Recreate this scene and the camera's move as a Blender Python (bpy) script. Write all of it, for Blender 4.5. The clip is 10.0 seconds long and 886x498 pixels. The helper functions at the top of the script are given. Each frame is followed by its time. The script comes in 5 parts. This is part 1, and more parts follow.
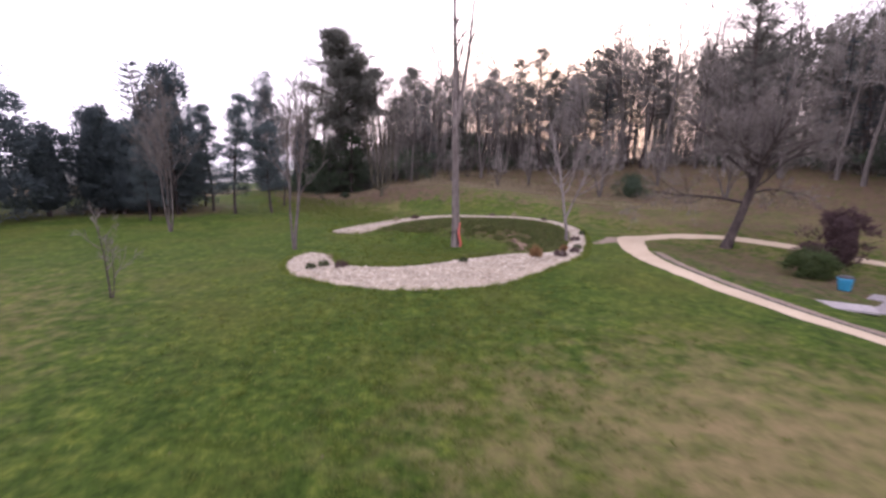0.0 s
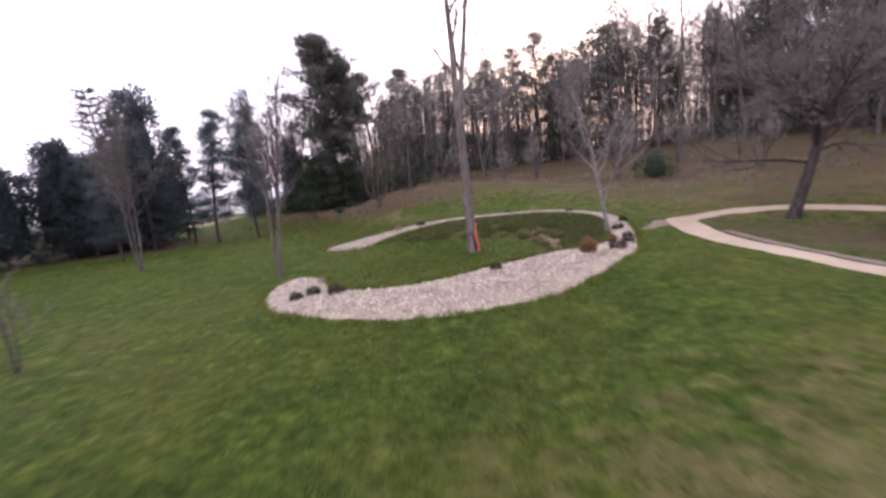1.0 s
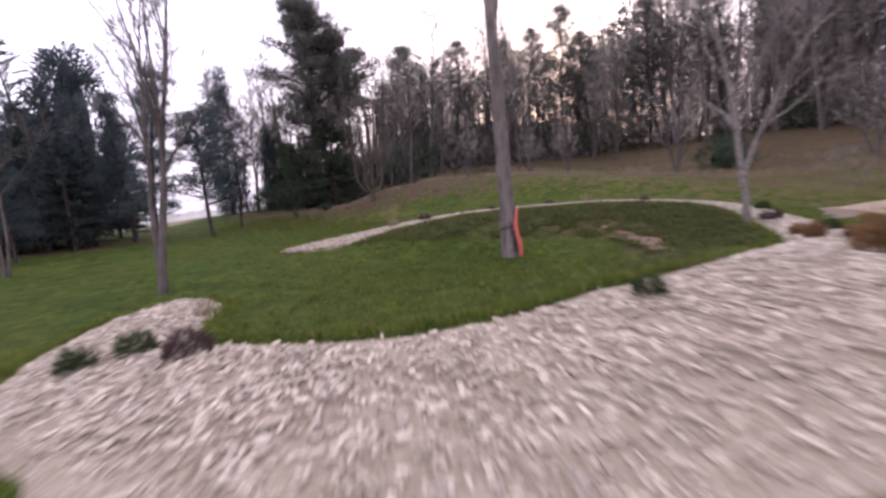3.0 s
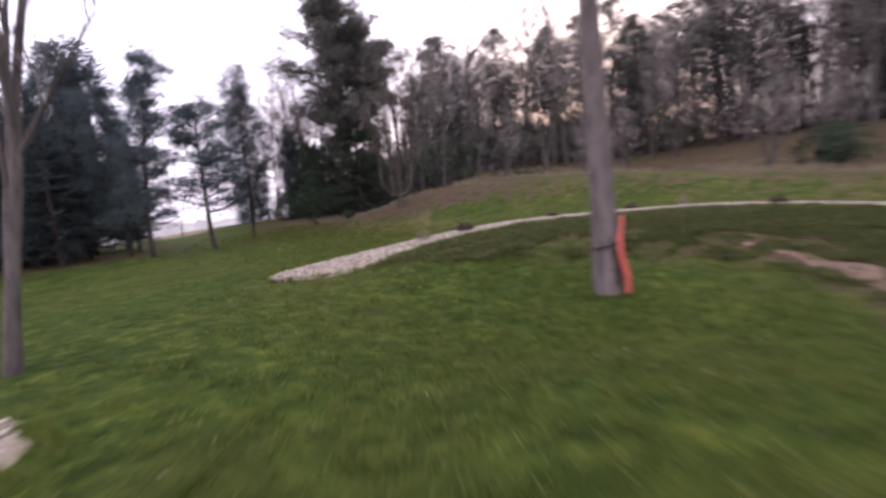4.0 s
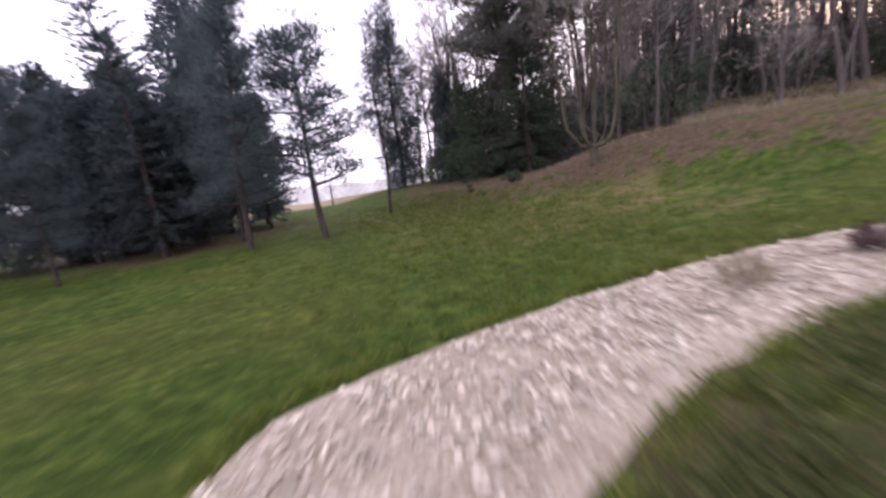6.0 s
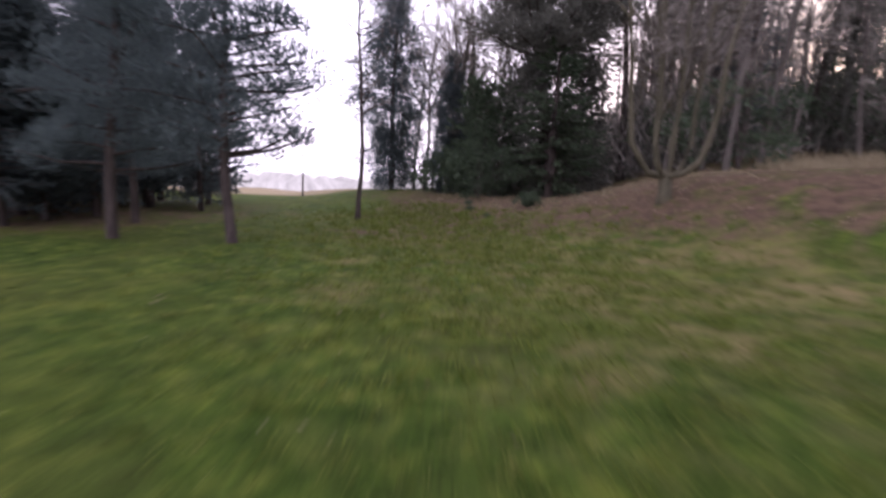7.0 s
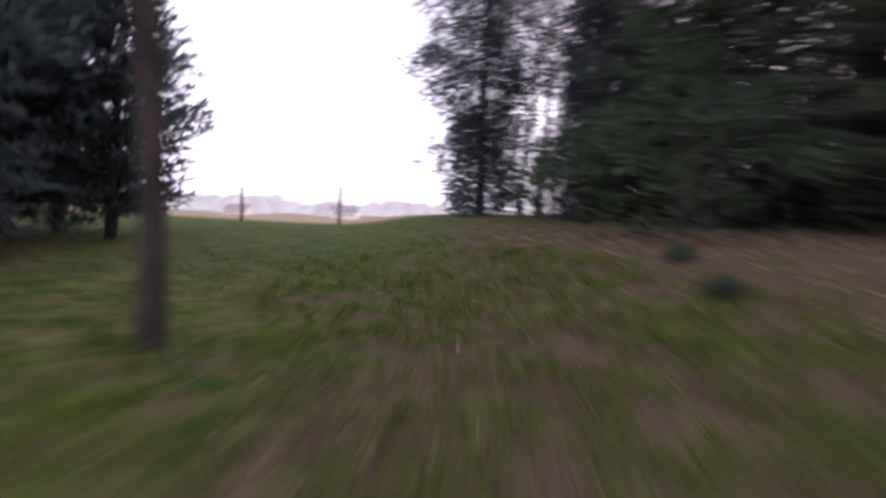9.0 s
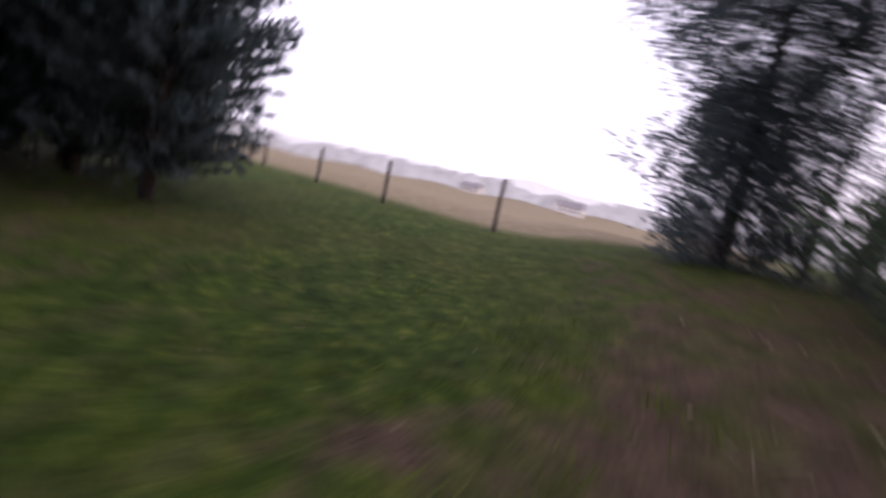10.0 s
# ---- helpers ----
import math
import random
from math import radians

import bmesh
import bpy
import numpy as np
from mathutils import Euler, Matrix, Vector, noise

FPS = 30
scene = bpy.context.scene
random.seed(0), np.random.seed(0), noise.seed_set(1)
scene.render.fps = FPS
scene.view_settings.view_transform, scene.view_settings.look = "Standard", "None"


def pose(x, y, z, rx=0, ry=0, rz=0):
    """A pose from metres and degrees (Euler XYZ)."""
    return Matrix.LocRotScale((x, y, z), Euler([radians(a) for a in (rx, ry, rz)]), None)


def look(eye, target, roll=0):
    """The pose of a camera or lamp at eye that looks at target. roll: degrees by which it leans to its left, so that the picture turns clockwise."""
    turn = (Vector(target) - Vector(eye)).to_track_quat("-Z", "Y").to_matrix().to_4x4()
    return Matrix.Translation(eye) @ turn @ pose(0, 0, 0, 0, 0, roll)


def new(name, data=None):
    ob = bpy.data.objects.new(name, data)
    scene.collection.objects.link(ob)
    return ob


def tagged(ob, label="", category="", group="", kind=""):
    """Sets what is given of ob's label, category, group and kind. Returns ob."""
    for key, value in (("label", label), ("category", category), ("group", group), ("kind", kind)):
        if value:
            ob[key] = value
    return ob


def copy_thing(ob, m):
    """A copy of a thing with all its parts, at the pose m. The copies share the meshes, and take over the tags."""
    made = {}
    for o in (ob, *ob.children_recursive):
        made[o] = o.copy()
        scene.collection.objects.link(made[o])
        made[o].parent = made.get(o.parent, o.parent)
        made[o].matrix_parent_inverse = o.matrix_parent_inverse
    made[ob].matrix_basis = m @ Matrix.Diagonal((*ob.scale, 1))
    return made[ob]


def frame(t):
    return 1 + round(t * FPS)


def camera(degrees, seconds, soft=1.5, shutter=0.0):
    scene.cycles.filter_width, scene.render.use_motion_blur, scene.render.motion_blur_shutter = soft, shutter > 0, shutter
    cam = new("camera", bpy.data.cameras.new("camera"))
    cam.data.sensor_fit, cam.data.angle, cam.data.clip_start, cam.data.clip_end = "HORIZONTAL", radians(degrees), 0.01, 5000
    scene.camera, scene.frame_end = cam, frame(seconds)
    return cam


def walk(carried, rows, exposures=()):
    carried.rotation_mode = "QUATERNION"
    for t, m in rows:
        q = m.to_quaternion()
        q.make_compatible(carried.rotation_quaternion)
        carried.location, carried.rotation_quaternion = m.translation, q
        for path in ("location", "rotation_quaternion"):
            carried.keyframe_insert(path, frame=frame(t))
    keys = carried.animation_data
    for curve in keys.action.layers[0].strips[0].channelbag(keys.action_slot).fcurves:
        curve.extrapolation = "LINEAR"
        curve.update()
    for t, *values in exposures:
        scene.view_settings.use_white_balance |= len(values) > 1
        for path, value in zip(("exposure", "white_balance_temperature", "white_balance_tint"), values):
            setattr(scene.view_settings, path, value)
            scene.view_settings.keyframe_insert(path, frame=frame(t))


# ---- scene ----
cam = camera(86.0, 10.0, soft=2.7, shutter=0.9)
PATH = [
    (0, (0.072, -0.258, 3.459), (0.049, 1.715, 3.133), 0.9),
    (0.3, (-0.188, 0.772, 3.317), (-0.274, 2.74, 2.973), -1.2),
    (0.5, (-0.336, 1.507, 3.203), (-0.458, 3.465, 2.812), -15.0),
    (0.7, (-0.428, 2.35, 3.052), (-0.499, 4.317, 2.698), -11.7),
    (1, (-0.53, 3.678, 2.781), (-0.563, 5.657, 2.494), -5.4),
    (1.5, (-0.736, 5.775, 2.244), (-0.77, 7.763, 2.028), -9.2),
    (2, (-0.82, 7.967, 1.733), (-0.796, 9.956, 1.527), -6.2),
    (2.2, (-0.859, 8.782, 1.624), (-0.821, 10.768, 1.388), -6.4),
    (3.3, (-1.215, 13.018, 1.391), (-1.282, 15.002, 1.151), -4.3),
    (3.5, (-1.313, 14.022, 1.419), (-1.399, 16.009, 1.208), -5.9),
    (4, (-1.612, 16.211, 1.334), (-1.781, 18.193, 1.128), -5.0),
    (4.5, (-1.829, 18.665, 1.201), (-2.373, 20.583, 1.042), -2.5),
    (4.7, (-1.956, 19.623, 1.212), (-2.607, 21.506, 1.036), 0.8),
    (5, (-2.22, 20.985, 1.284), (-3.018, 22.812, 1.127), 9.1),
    (5.2, (-2.489, 21.774, 1.36), (-3.323, 23.584, 1.189), 5.2),
    (5.5, (-2.964, 22.885, 1.5), (-3.812, 24.676, 1.231), -3.2),
    (5.7, (-3.311, 23.662, 1.599), (-4.163, 25.442, 1.277), -7.8),
    (6.8, (-5.774, 29.318, 1.41), (-6.554, 31.135, 1.112), -3.3),
    (7, (-6.23, 30.444, 1.325), (-7.025, 32.259, 1.051), 2.6),
    (7.2, (-6.745, 31.521, 1.217), (-7.565, 33.329, 0.974), 2.0),
    (7.5, (-7.561, 33.192, 1.071), (-8.399, 34.996, 0.861), 0.4),
    (8, (-9.098, 36.45, 0.976), (-9.972, 38.237, 0.77), -7.6),
    (8.2, (-9.611, 37.62, 0.968), (-10.487, 39.411, 0.803), -3.9),
    (8.5, (-10.359, 39.356, 0.974), (-11.334, 41.091, 0.779), 3.7),
    (9, (-11.857, 42.627, 0.984), (-13.089, 44.193, 0.811), 2.7),
    (9.2, (-12.673, 43.893, 1.081), (-14.024, 45.356, 0.89), 10.1),
    (9.5, (-13.933, 45.674, 1.273), (-15.505, 46.9, 1.107), 9.2),
    (9.8, (-14.867, 47.144, 1.431), (-16.575, 48.154, 1.182), 5.6),
    (10, (-15.444, 48.072, 1.534), (-17.219, 48.935, 1.211), 12.3),
]
walk(cam, [(t, look(eye, target, roll)) for t, eye, target, roll in PATH], exposures=[(t, s + 0.1, 6100, 30) for t, s in ((0.0, 0.75), (1.0, 0.6), (2.0, 0.4), (4.0, 0.5), (5.5, 0.75), (7.5, 0.65), (8.5, 0.62), (9.5, 0.3), (10.0, 0.15))])

# ---- light ----
SUN_AZ, SUN_EL = 14.0, 7.0
world = bpy.data.worlds.new("evening_sky")
scene.world = world
world.use_nodes = True
wn = world.node_tree
for n_ in list(wn.nodes):
    wn.nodes.remove(n_)
sky = wn.nodes.new("ShaderNodeTexSky")
sky.sky_type, sky.sun_disc = "NISHITA", False
sky.sun_elevation, sky.sun_rotation = radians(SUN_EL), radians(SUN_AZ)
sky.air_density, sky.dust_density, sky.ozone_density = 1.0, 4.0, 1.0
veil = wn.nodes.new("ShaderNodeTexNoise")          # thin high cloud
veil.inputs["Scale"].default_value, veil.inputs["Detail"].default_value = 2.2, 4.0
ramp = wn.nodes.new("ShaderNodeValToRGB")
ramp.color_ramp.elements[0].position, ramp.color_ramp.elements[0].color = 0.3, (15.5, 15.0, 16.4, 1)
ramp.color_ramp.elements[1].position, ramp.color_ramp.elements[1].color = 0.75, (18.5, 17.9, 19.0, 1)
mix = wn.nodes.new("ShaderNodeMix")
mix.data_type = "RGBA"
mix.inputs[0].default_value = 0.62
back = wn.nodes.new("ShaderNodeBackground")
back.inputs["Strength"].default_value = 0.106
wout = wn.nodes.new("ShaderNodeOutputWorld")
wn.links.new(veil.outputs["Fac"], ramp.inputs["Fac"])
wn.links.new(sky.outputs["Color"], mix.inputs[6])
wn.links.new(ramp.outputs["Color"], mix.inputs[7])
wn.links.new(mix.outputs[2], back.inputs["Color"])
wn.links.new(back.outputs["Background"], wout.inputs["Surface"])

sun = new("sun", bpy.data.lights.new("sun", "SUN"))
sun.data.energy, sun.data.angle, sun.data.color = 0.9, radians(12), (1.0, 0.82, 0.62)
sun.matrix_world = look((math.sin(radians(SUN_AZ)) * 60, math.cos(radians(SUN_AZ)) * 60, 60 * math.tan(radians(SUN_EL))), (0, 0, 0))

# ---- materials ----


def material(name, rough=0.8, spec=0.3):
    m = bpy.data.materials.new(name)
    m.use_nodes = True
    b = m.node_tree.nodes["Principled BSDF"]
    b.inputs["Roughness"].default_value = rough
    b.inputs["Specular IOR Level"].default_value = spec
    return m, m.node_tree, b


def node(t, kind, **values):
    n = t.nodes.new(kind)
    for k, v in values.items():
        n.inputs[k].default_value = v
    return n


def noise_node(t, scale, detail=4.0, rough=0.55, coord="Object"):
    c = t.nodes.new("ShaderNodeTexCoord")
    n = node(t, "ShaderNodeTexNoise", Scale=scale, Detail=detail, Roughness=rough)
    t.links.new(c.outputs[coord], n.inputs["Vector"])
    return n


def ramp_node(t, source, stops):
    r = t.nodes.new("ShaderNodeValToRGB")
    e = r.color_ramp.elements
    while len(e) < len(stops):
        e.new(0.5)
    for el, (p, c) in zip(e, stops):
        el.position, el.color = p, (*c, 1)
    t.links.new(source, r.inputs["Fac"])
    return r


def mixed(t, fac, a, b, mode="MIX"):
    m = t.nodes.new("ShaderNodeMix")
    m.data_type, m.blend_type = "RGBA", mode
    for slot, v in ((0, fac), (6, a), (7, b)):
        if isinstance(v, (int, float)):
            m.inputs[slot].default_value = v
        elif isinstance(v, tuple):
            m.inputs[slot].default_value = (*v, 1)
        else:
            t.links.new(v, m.inputs[slot])
    return m.outputs[2]


def bump(t, b, source, strength, distance):
    n = node(t, "ShaderNodeBump", Strength=strength, Distance=distance)
    t.links.new(source, n.inputs["Height"])
    t.links.new(n.outputs["Normal"], b.inputs["Normal"])


def two_scale(name, c1, c2, c3, big, small, rough=0.85, relief=0.4, depth=0.02, stretch=None, spec=0.25, island=0.0, through_light=0.0):
    """Grain at two scales: c1 to c2 by the coarse noise, c3 by the fine one."""
    m, t, b = material(name, rough, spec)
    n1, n2 = noise_node(t, big, 3.0), noise_node(t, small, 5.0, 0.65)
    if stretch:
        for n in (n1, n2):
            mp = t.nodes.new("ShaderNodeMapping")
            mp.inputs["Scale"].default_value = stretch
            t.links.new(n.inputs["Vector"].links[0].from_socket, mp.inputs["Vector"])
            t.links.new(mp.outputs["Vector"], n.inputs["Vector"])
    base = ramp_node(t, n1.outputs["Fac"], [(0.32, c1), (0.68, c2)]).outputs["Color"]
    fine = ramp_node(t, n2.outputs["Fac"], [(0.42, (0, 0, 0)), (0.66, (1, 1, 1))]).outputs["Color"]
    col = mixed(t, fine, base, c3)
    if island:
        g = t.nodes.new("ShaderNodeNewGeometry")
        o = t.nodes.new("ShaderNodeObjectInfo")
        add = t.nodes.new("ShaderNodeMath")
        add.operation = "ADD"
        t.links.new(g.outputs["Random Per Island"], add.inputs[0])
        t.links.new(o.outputs["Random"], add.inputs[1])
        v = t.nodes.new("ShaderNodeMapRange")
        v.inputs["From Max"].default_value = 2.0
        v.inputs["To Min"].default_value, v.inputs["To Max"].default_value = 1 - island, 1 + island
        t.links.new(add.outputs[0], v.inputs["Value"])
        h = node(t, "ShaderNodeHueSaturation")
        t.links.new(v.outputs["Result"], h.inputs["Value"])
        t.links.new(col, h.inputs["Color"])
        col = h.outputs["Color"]
    t.links.new(col, b.inputs["Base Color"])
    if relief:
        bump(t, b, n2.outputs["Fac"], relief, depth)
    if through_light:
        tr = t.nodes.new("ShaderNodeBsdfTranslucent")
        t.links.new(col, tr.inputs["Color"])
        mx = t.nodes.new("ShaderNodeMixShader")
        mx.inputs[0].default_value = through_light
        t.links.new(b.outputs["BSDF"], mx.inputs[1])
        t.links.new(tr.outputs["BSDF"], mx.inputs[2])
        t.links.new(mx.outputs["Shader"], t.nodes["Material Output"].inputs["Surface"])
    return m


def ground_material():
    m, t, b = material("lawn_and_litter", 0.95, 0.1)
    n_big, n_mid, n_fine = noise_node(t, 0.22, 4.0), noise_node(t, 4.2, 6.0, 0.68), noise_node(t, 34.0, 6.0, 0.7)
    n_blade = noise_node(t, 120.0, 3.0, 0.7)
    n_lump = noise_node(t, 1.9, 5.0, 0.6)
    grass = ramp_node(t, n_mid.outputs["Fac"], [(0.30, (0.021, 0.040, 0.004)), (0.50, (0.047, 0.082, 0.011)), (0.72, (0.122, 0.150, 0.025))]).outputs["Color"]
    fine = ramp_node(t, n_fine.outputs["Fac"], [(0.35, (0.55, 0.55, 0.5)), (0.65, (1.3, 1.3, 1.25))]).outputs["Color"]
    n_patch = noise_node(t, 1.15, 5.0, 0.65)
    patch = ramp_node(t, n_patch.outputs["Fac"], [(0.34, (0.66, 0.72, 0.64)), (0.5, (0.95, 0.95, 0.95)), (0.68, (1.35, 1.24, 1.2))]).outputs["Color"]
    grass = mixed(t, 1.0, mixed(t, 1.0, grass, fine, "MULTIPLY"), patch, "MULTIPLY")
    dry_a = t.nodes.new("ShaderNodeAttribute")
    dry_a.attribute_name = "dry"
    lit_a = t.nodes.new("ShaderNodeAttribute")
    lit_a.attribute_name = "litter"
    tan_a = t.nodes.new("ShaderNodeAttribute")
    tan_a.attribute_name = "stubble"

    def patchy(attr, source, gain):
        s = t.nodes.new("ShaderNodeMath")
        s.operation = "MULTIPLY_ADD"
        t.links.new(source, s.inputs[0])
        s.inputs[1].default_value, s.inputs[2].default_value = gain, -gain * 0.5
        a = t.nodes.new("ShaderNodeMath")
        a.operation, a.use_clamp = "ADD", True
        t.links.new(attr.outputs["Fac"], a.inputs[0])
        t.links.new(s.outputs[0], a.inputs[1])
        w = t.nodes.new("ShaderNodeMath")
        w.operation, w.use_clamp = "MULTIPLY", True
        t.links.new(a.outputs[0], w.inputs[0])
        g = t.nodes.new("ShaderNodeMath")
        g.operation, g.use_clamp = "MULTIPLY", True
        t.links.new(attr.outputs["Fac"], g.inputs[0])
        g.inputs[1].default_value = 6.0
        t.links.new(g.outputs[0], w.inputs[1])
        return w.outputs[0]

    dry = ramp_node(t, n_fine.outputs["Fac"], [(0.3, (0.115, 0.086, 0.036)), (0.7, (0.26, 0.205, 0.10))]).outputs["Color"]
    litter = ramp_node(t, n_fine.outputs["Fac"], [(0.3, (0.046, 0.030, 0.020)), (0.52, (0.10, 0.068, 0.046)), (0.75, (0.21, 0.15, 0.105))]).outputs["Color"]
    shreds = ramp_node(t, n_mid.outputs["Fac"], [(0.34, (0.66, 0.66, 0.66)), (0.62, (1.2, 1.18, 1.14))]).outputs["Color"]
    litter = mixed(t, 1.0, litter, shreds, "MULTIPLY")
    olive = ramp_node(t, n_big.outputs["Fac"], [(0.45, (0, 0, 0)), (0.7, (0.45, 0.45, 0.45))]).outputs["Color"]
    grass = mixed(t, olive, grass, mixed(t, 1.0, (0.105, 0.098, 0.022), fine, "MULTIPLY"))
    col = mixed(t, patchy(dry_a, n_lump.outputs["Fac"], 2.1), grass, dry)
    col = mixed(t, patchy(lit_a, n_lump.outputs["Fac"], 3.4), col, litter)
    col = mixed(t, patchy(tan_a, n_big.outputs["Fac"], 0.2), col, ramp_node(t, n_lump.outputs["Fac"], [(0.35, (0.17, 0.14, 0.075)), (0.65, (0.31, 0.245, 0.16))]).outputs["Color"])
    t.links.new(col, b.inputs["Base Color"])
    h = t.nodes.new("ShaderNodeMath")
    h.operation = "ADD"
    t.links.new(n_fine.outputs["Fac"], h.inputs[0])
    t.links.new(n_blade.outputs["Fac"], h.inputs[1])
    bump(t, b, h.outputs[0], 0.7, 0.03)
    return m


GROUND = ground_material()
CHIP = two_scale("bark_and_flint_mulch", (0.19, 0.145, 0.095), (0.35, 0.29, 0.21), (0.46, 0.40, 0.31), 1.6, 26.0, 0.9, 0.8, 0.04)
CHIP_PIECE = two_scale("mulch_piece", (0.27, 0.21, 0.145), (0.50, 0.43, 0.33), (0.70, 0.64, 0.53), 3.0, 30.0, 0.85, 0.3, 0.01, island=0.6)
PATH_GRIT = two_scale("path_grit", (0.31, 0.24, 0.155), (0.41, 0.33, 0.225), (0.47, 0.39, 0.28), 0.8, 60.0, 0.95, 0.5, 0.01)
EARTH = two_scale("bare_earth", (0.13, 0.095, 0.07), (0.20, 0.15, 0.11), (0.25, 0.20, 0.15), 1.0, 20.0, 0.95, 0.6, 0.03)
TRODDEN = two_scale("trodden_bark_and_earth", (0.12, 0.075, 0.048), (0.20, 0.13, 0.085), (0.31, 0.22, 0.155), 2.2, 24.0, 0.95, 0.6, 0.03)
BARK_GREY = two_scale("grey_bark", (0.145, 0.122, 0.11), (0.23, 0.197, 0.176), (0.088, 0.072, 0.064), 1.4, 9.0, 0.9, 0.7, 0.03, (1, 1, 0.22))
BARK_DARK = two_scale("dark_bark", (0.050, 0.040, 0.036), (0.095, 0.074, 0.064), (0.028, 0.022, 0.02), 1.6, 9.0, 0.95, 0.8, 0.03, (1, 1, 0.25))
BARK_PALE = two_scale("pale_birch_bark", (0.19, 0.165, 0.15), (0.30, 0.265, 0.24), (0.085, 0.072, 0.065), 2.0, 14.0, 0.8, 0.4, 0.01, (0.6, 0.6, 1.6))
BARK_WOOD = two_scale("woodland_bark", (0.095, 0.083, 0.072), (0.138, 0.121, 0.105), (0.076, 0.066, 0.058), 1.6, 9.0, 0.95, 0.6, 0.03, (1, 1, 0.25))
BARK_MID = two_scale("brown_grey_bark", (0.09, 0.077, 0.067), (0.16, 0.137, 0.12), (0.055, 0.046, 0.04), 1.6, 9.0, 0.95, 0.6, 0.03, (1, 1, 0.25))
BARK_MOSS = two_scale("mossy_bark", (0.082, 0.074, 0.048), (0.128, 0.112, 0.076), (0.058, 0.055, 0.036), 1.6, 9.0, 0.95, 0.5, 0.02, (1, 1, 0.25))
# twig colours are paled to carry veiling haze, most of all in the wood
TWIG_HAZED = two_scale("hazed_twig", (0.275, 0.248, 0.218), (0.35, 0.32, 0.284), (0.21, 0.19, 0.166), 1.0, 8.0, 0.9, 0.0)
TWIG_LAWN = two_scale("brown_twig", (0.15, 0.13, 0.115), (0.215, 0.19, 0.168), (0.10, 0.086, 0.076), 1.0, 8.0, 0.9, 0.0)
# the next three needle colours and their through_light are lifted to carry veiling haze
NEEDLE = two_scale("blue_green_needles", (0.092, 0.12, 0.12), (0.12, 0.148, 0.146), (0.066, 0.088, 0.09), 0.9, 6.0, 0.75, 0.0, island=0.3, through_light=0.6)
# greyed too: the haze over far pine crowns is put into this colour
PINE_HAZED = two_scale("hazed_pine_needles", (0.118, 0.12, 0.099), (0.155, 0.156, 0.131), (0.09, 0.091, 0.078), 0.9, 6.0, 0.75, 0.0, island=0.3, through_light=0.6)
CEDAR = two_scale("dark_cypress_sprays", (0.082, 0.106, 0.11), (0.11, 0.132, 0.132), (0.058, 0.076, 0.081), 0.8, 6.0, 0.75, 0.0, island=0.3, through_light=0.6)
IVY = two_scale("ivy_and_yew_leaves", (0.06, 0.09, 0.052), (0.09, 0.125, 0.068), (0.042, 0.062, 0.04), 0.8, 7.0, 0.6, 0.0, island=0.4, through_light=0.45)
SHRUB = two_scale("shrub_leaves", (0.045, 0.075, 0.022), (0.085, 0.105, 0.038), (0.03, 0.045, 0.018), 2.0, 12.0, 0.7, 0.0, island=0.4, through_light=0.45)
RUST = two_scale("rusty_heather", (0.22, 0.125, 0.055), (0.31, 0.20, 0.10), (0.13, 0.08, 0.04), 3.0, 20.0, 0.85, 0.0, island=0.4, through_light=0.45)
PURPLE = two_scale("dark_purple_shrub", (0.085, 0.05, 0.052), (0.13, 0.085, 0.08), (0.05, 0.035, 0.035), 3.0, 20.0, 0.85, 0.0, island=0.4, through_light=0.45)
DRYSTEM = two_scale("dry_stems", (0.27, 0.23, 0.15), (0.36, 0.31, 0.2), (0.2, 0.16, 0.1), 3.0, 20.0, 0.9, 0.0, through_light=0.45)
WEED = two_scale("bank_weeds", (0.07, 0.125, 0.026), (0.12, 0.16, 0.042), (0.19, 0.15, 0.075), 2.0, 14.0, 0.8, 0.0, island=0.45, through_light=0.45)
BLADE = two_scale("grass_blades", (0.05, 0.09, 0.010), (0.108, 0.15, 0.021), (0.19, 0.20, 0.05), 0.8, 9.0, 0.75, 0.0, island=0.4, through_light=0.45)
LEAF = two_scale("fallen_leaf", (0.17, 0.115, 0.075), (0.30, 0.22, 0.15), (0.40, 0.32, 0.24), 1.5, 12.0, 0.85, 0.0, island=0.5, through_light=0.45)
ORANGE = two_scale("orange_plastic", (0.60, 0.12, 0.085), (0.68, 0.15, 0.105), (0.52, 0.11, 0.08), 2.5, 25.0, 0.45, 0.1, 0.002, spec=0.4)
STRAP = two_scale("black_webbing", (0.012, 0.012, 0.014), (0.025, 0.025, 0.028), (0.04, 0.04, 0.04), 8.0, 80.0, 0.8, 0.2, 0.002)
POST = two_scale("weathered_post", (0.13, 0.11, 0.10), (0.21, 0.18, 0.165), (0.09, 0.075, 0.07), 3.0, 18.0, 0.9, 0.5, 0.01, (1, 1, 0.2))
STONE = two_scale("pale_stone", (0.27, 0.245, 0.235), (0.36, 0.33, 0.315), (0.21, 0.195, 0.185), 1.2, 12.0, 0.85, 0.3, 0.01)
SLATE = two_scale("grey_paving", (0.20, 0.18, 0.175), (0.29, 0.265, 0.255), (0.15, 0.135, 0.13), 0.9, 10.0, 0.85, 0.3, 0.01)
BLUE = two_scale("blue_plastic", (0.02, 0.22, 0.36), (0.035, 0.29, 0.44), (0.02, 0.16, 0.28), 4.0, 20.0, 0.4, 0.0, spec=0.5)
DARK = two_scale("dark_plastic", (0.014, 0.014, 0.018), (0.03, 0.03, 0.036), (0.02, 0.02, 0.025), 4.0, 20.0, 0.5, 0.0, spec=0.5)
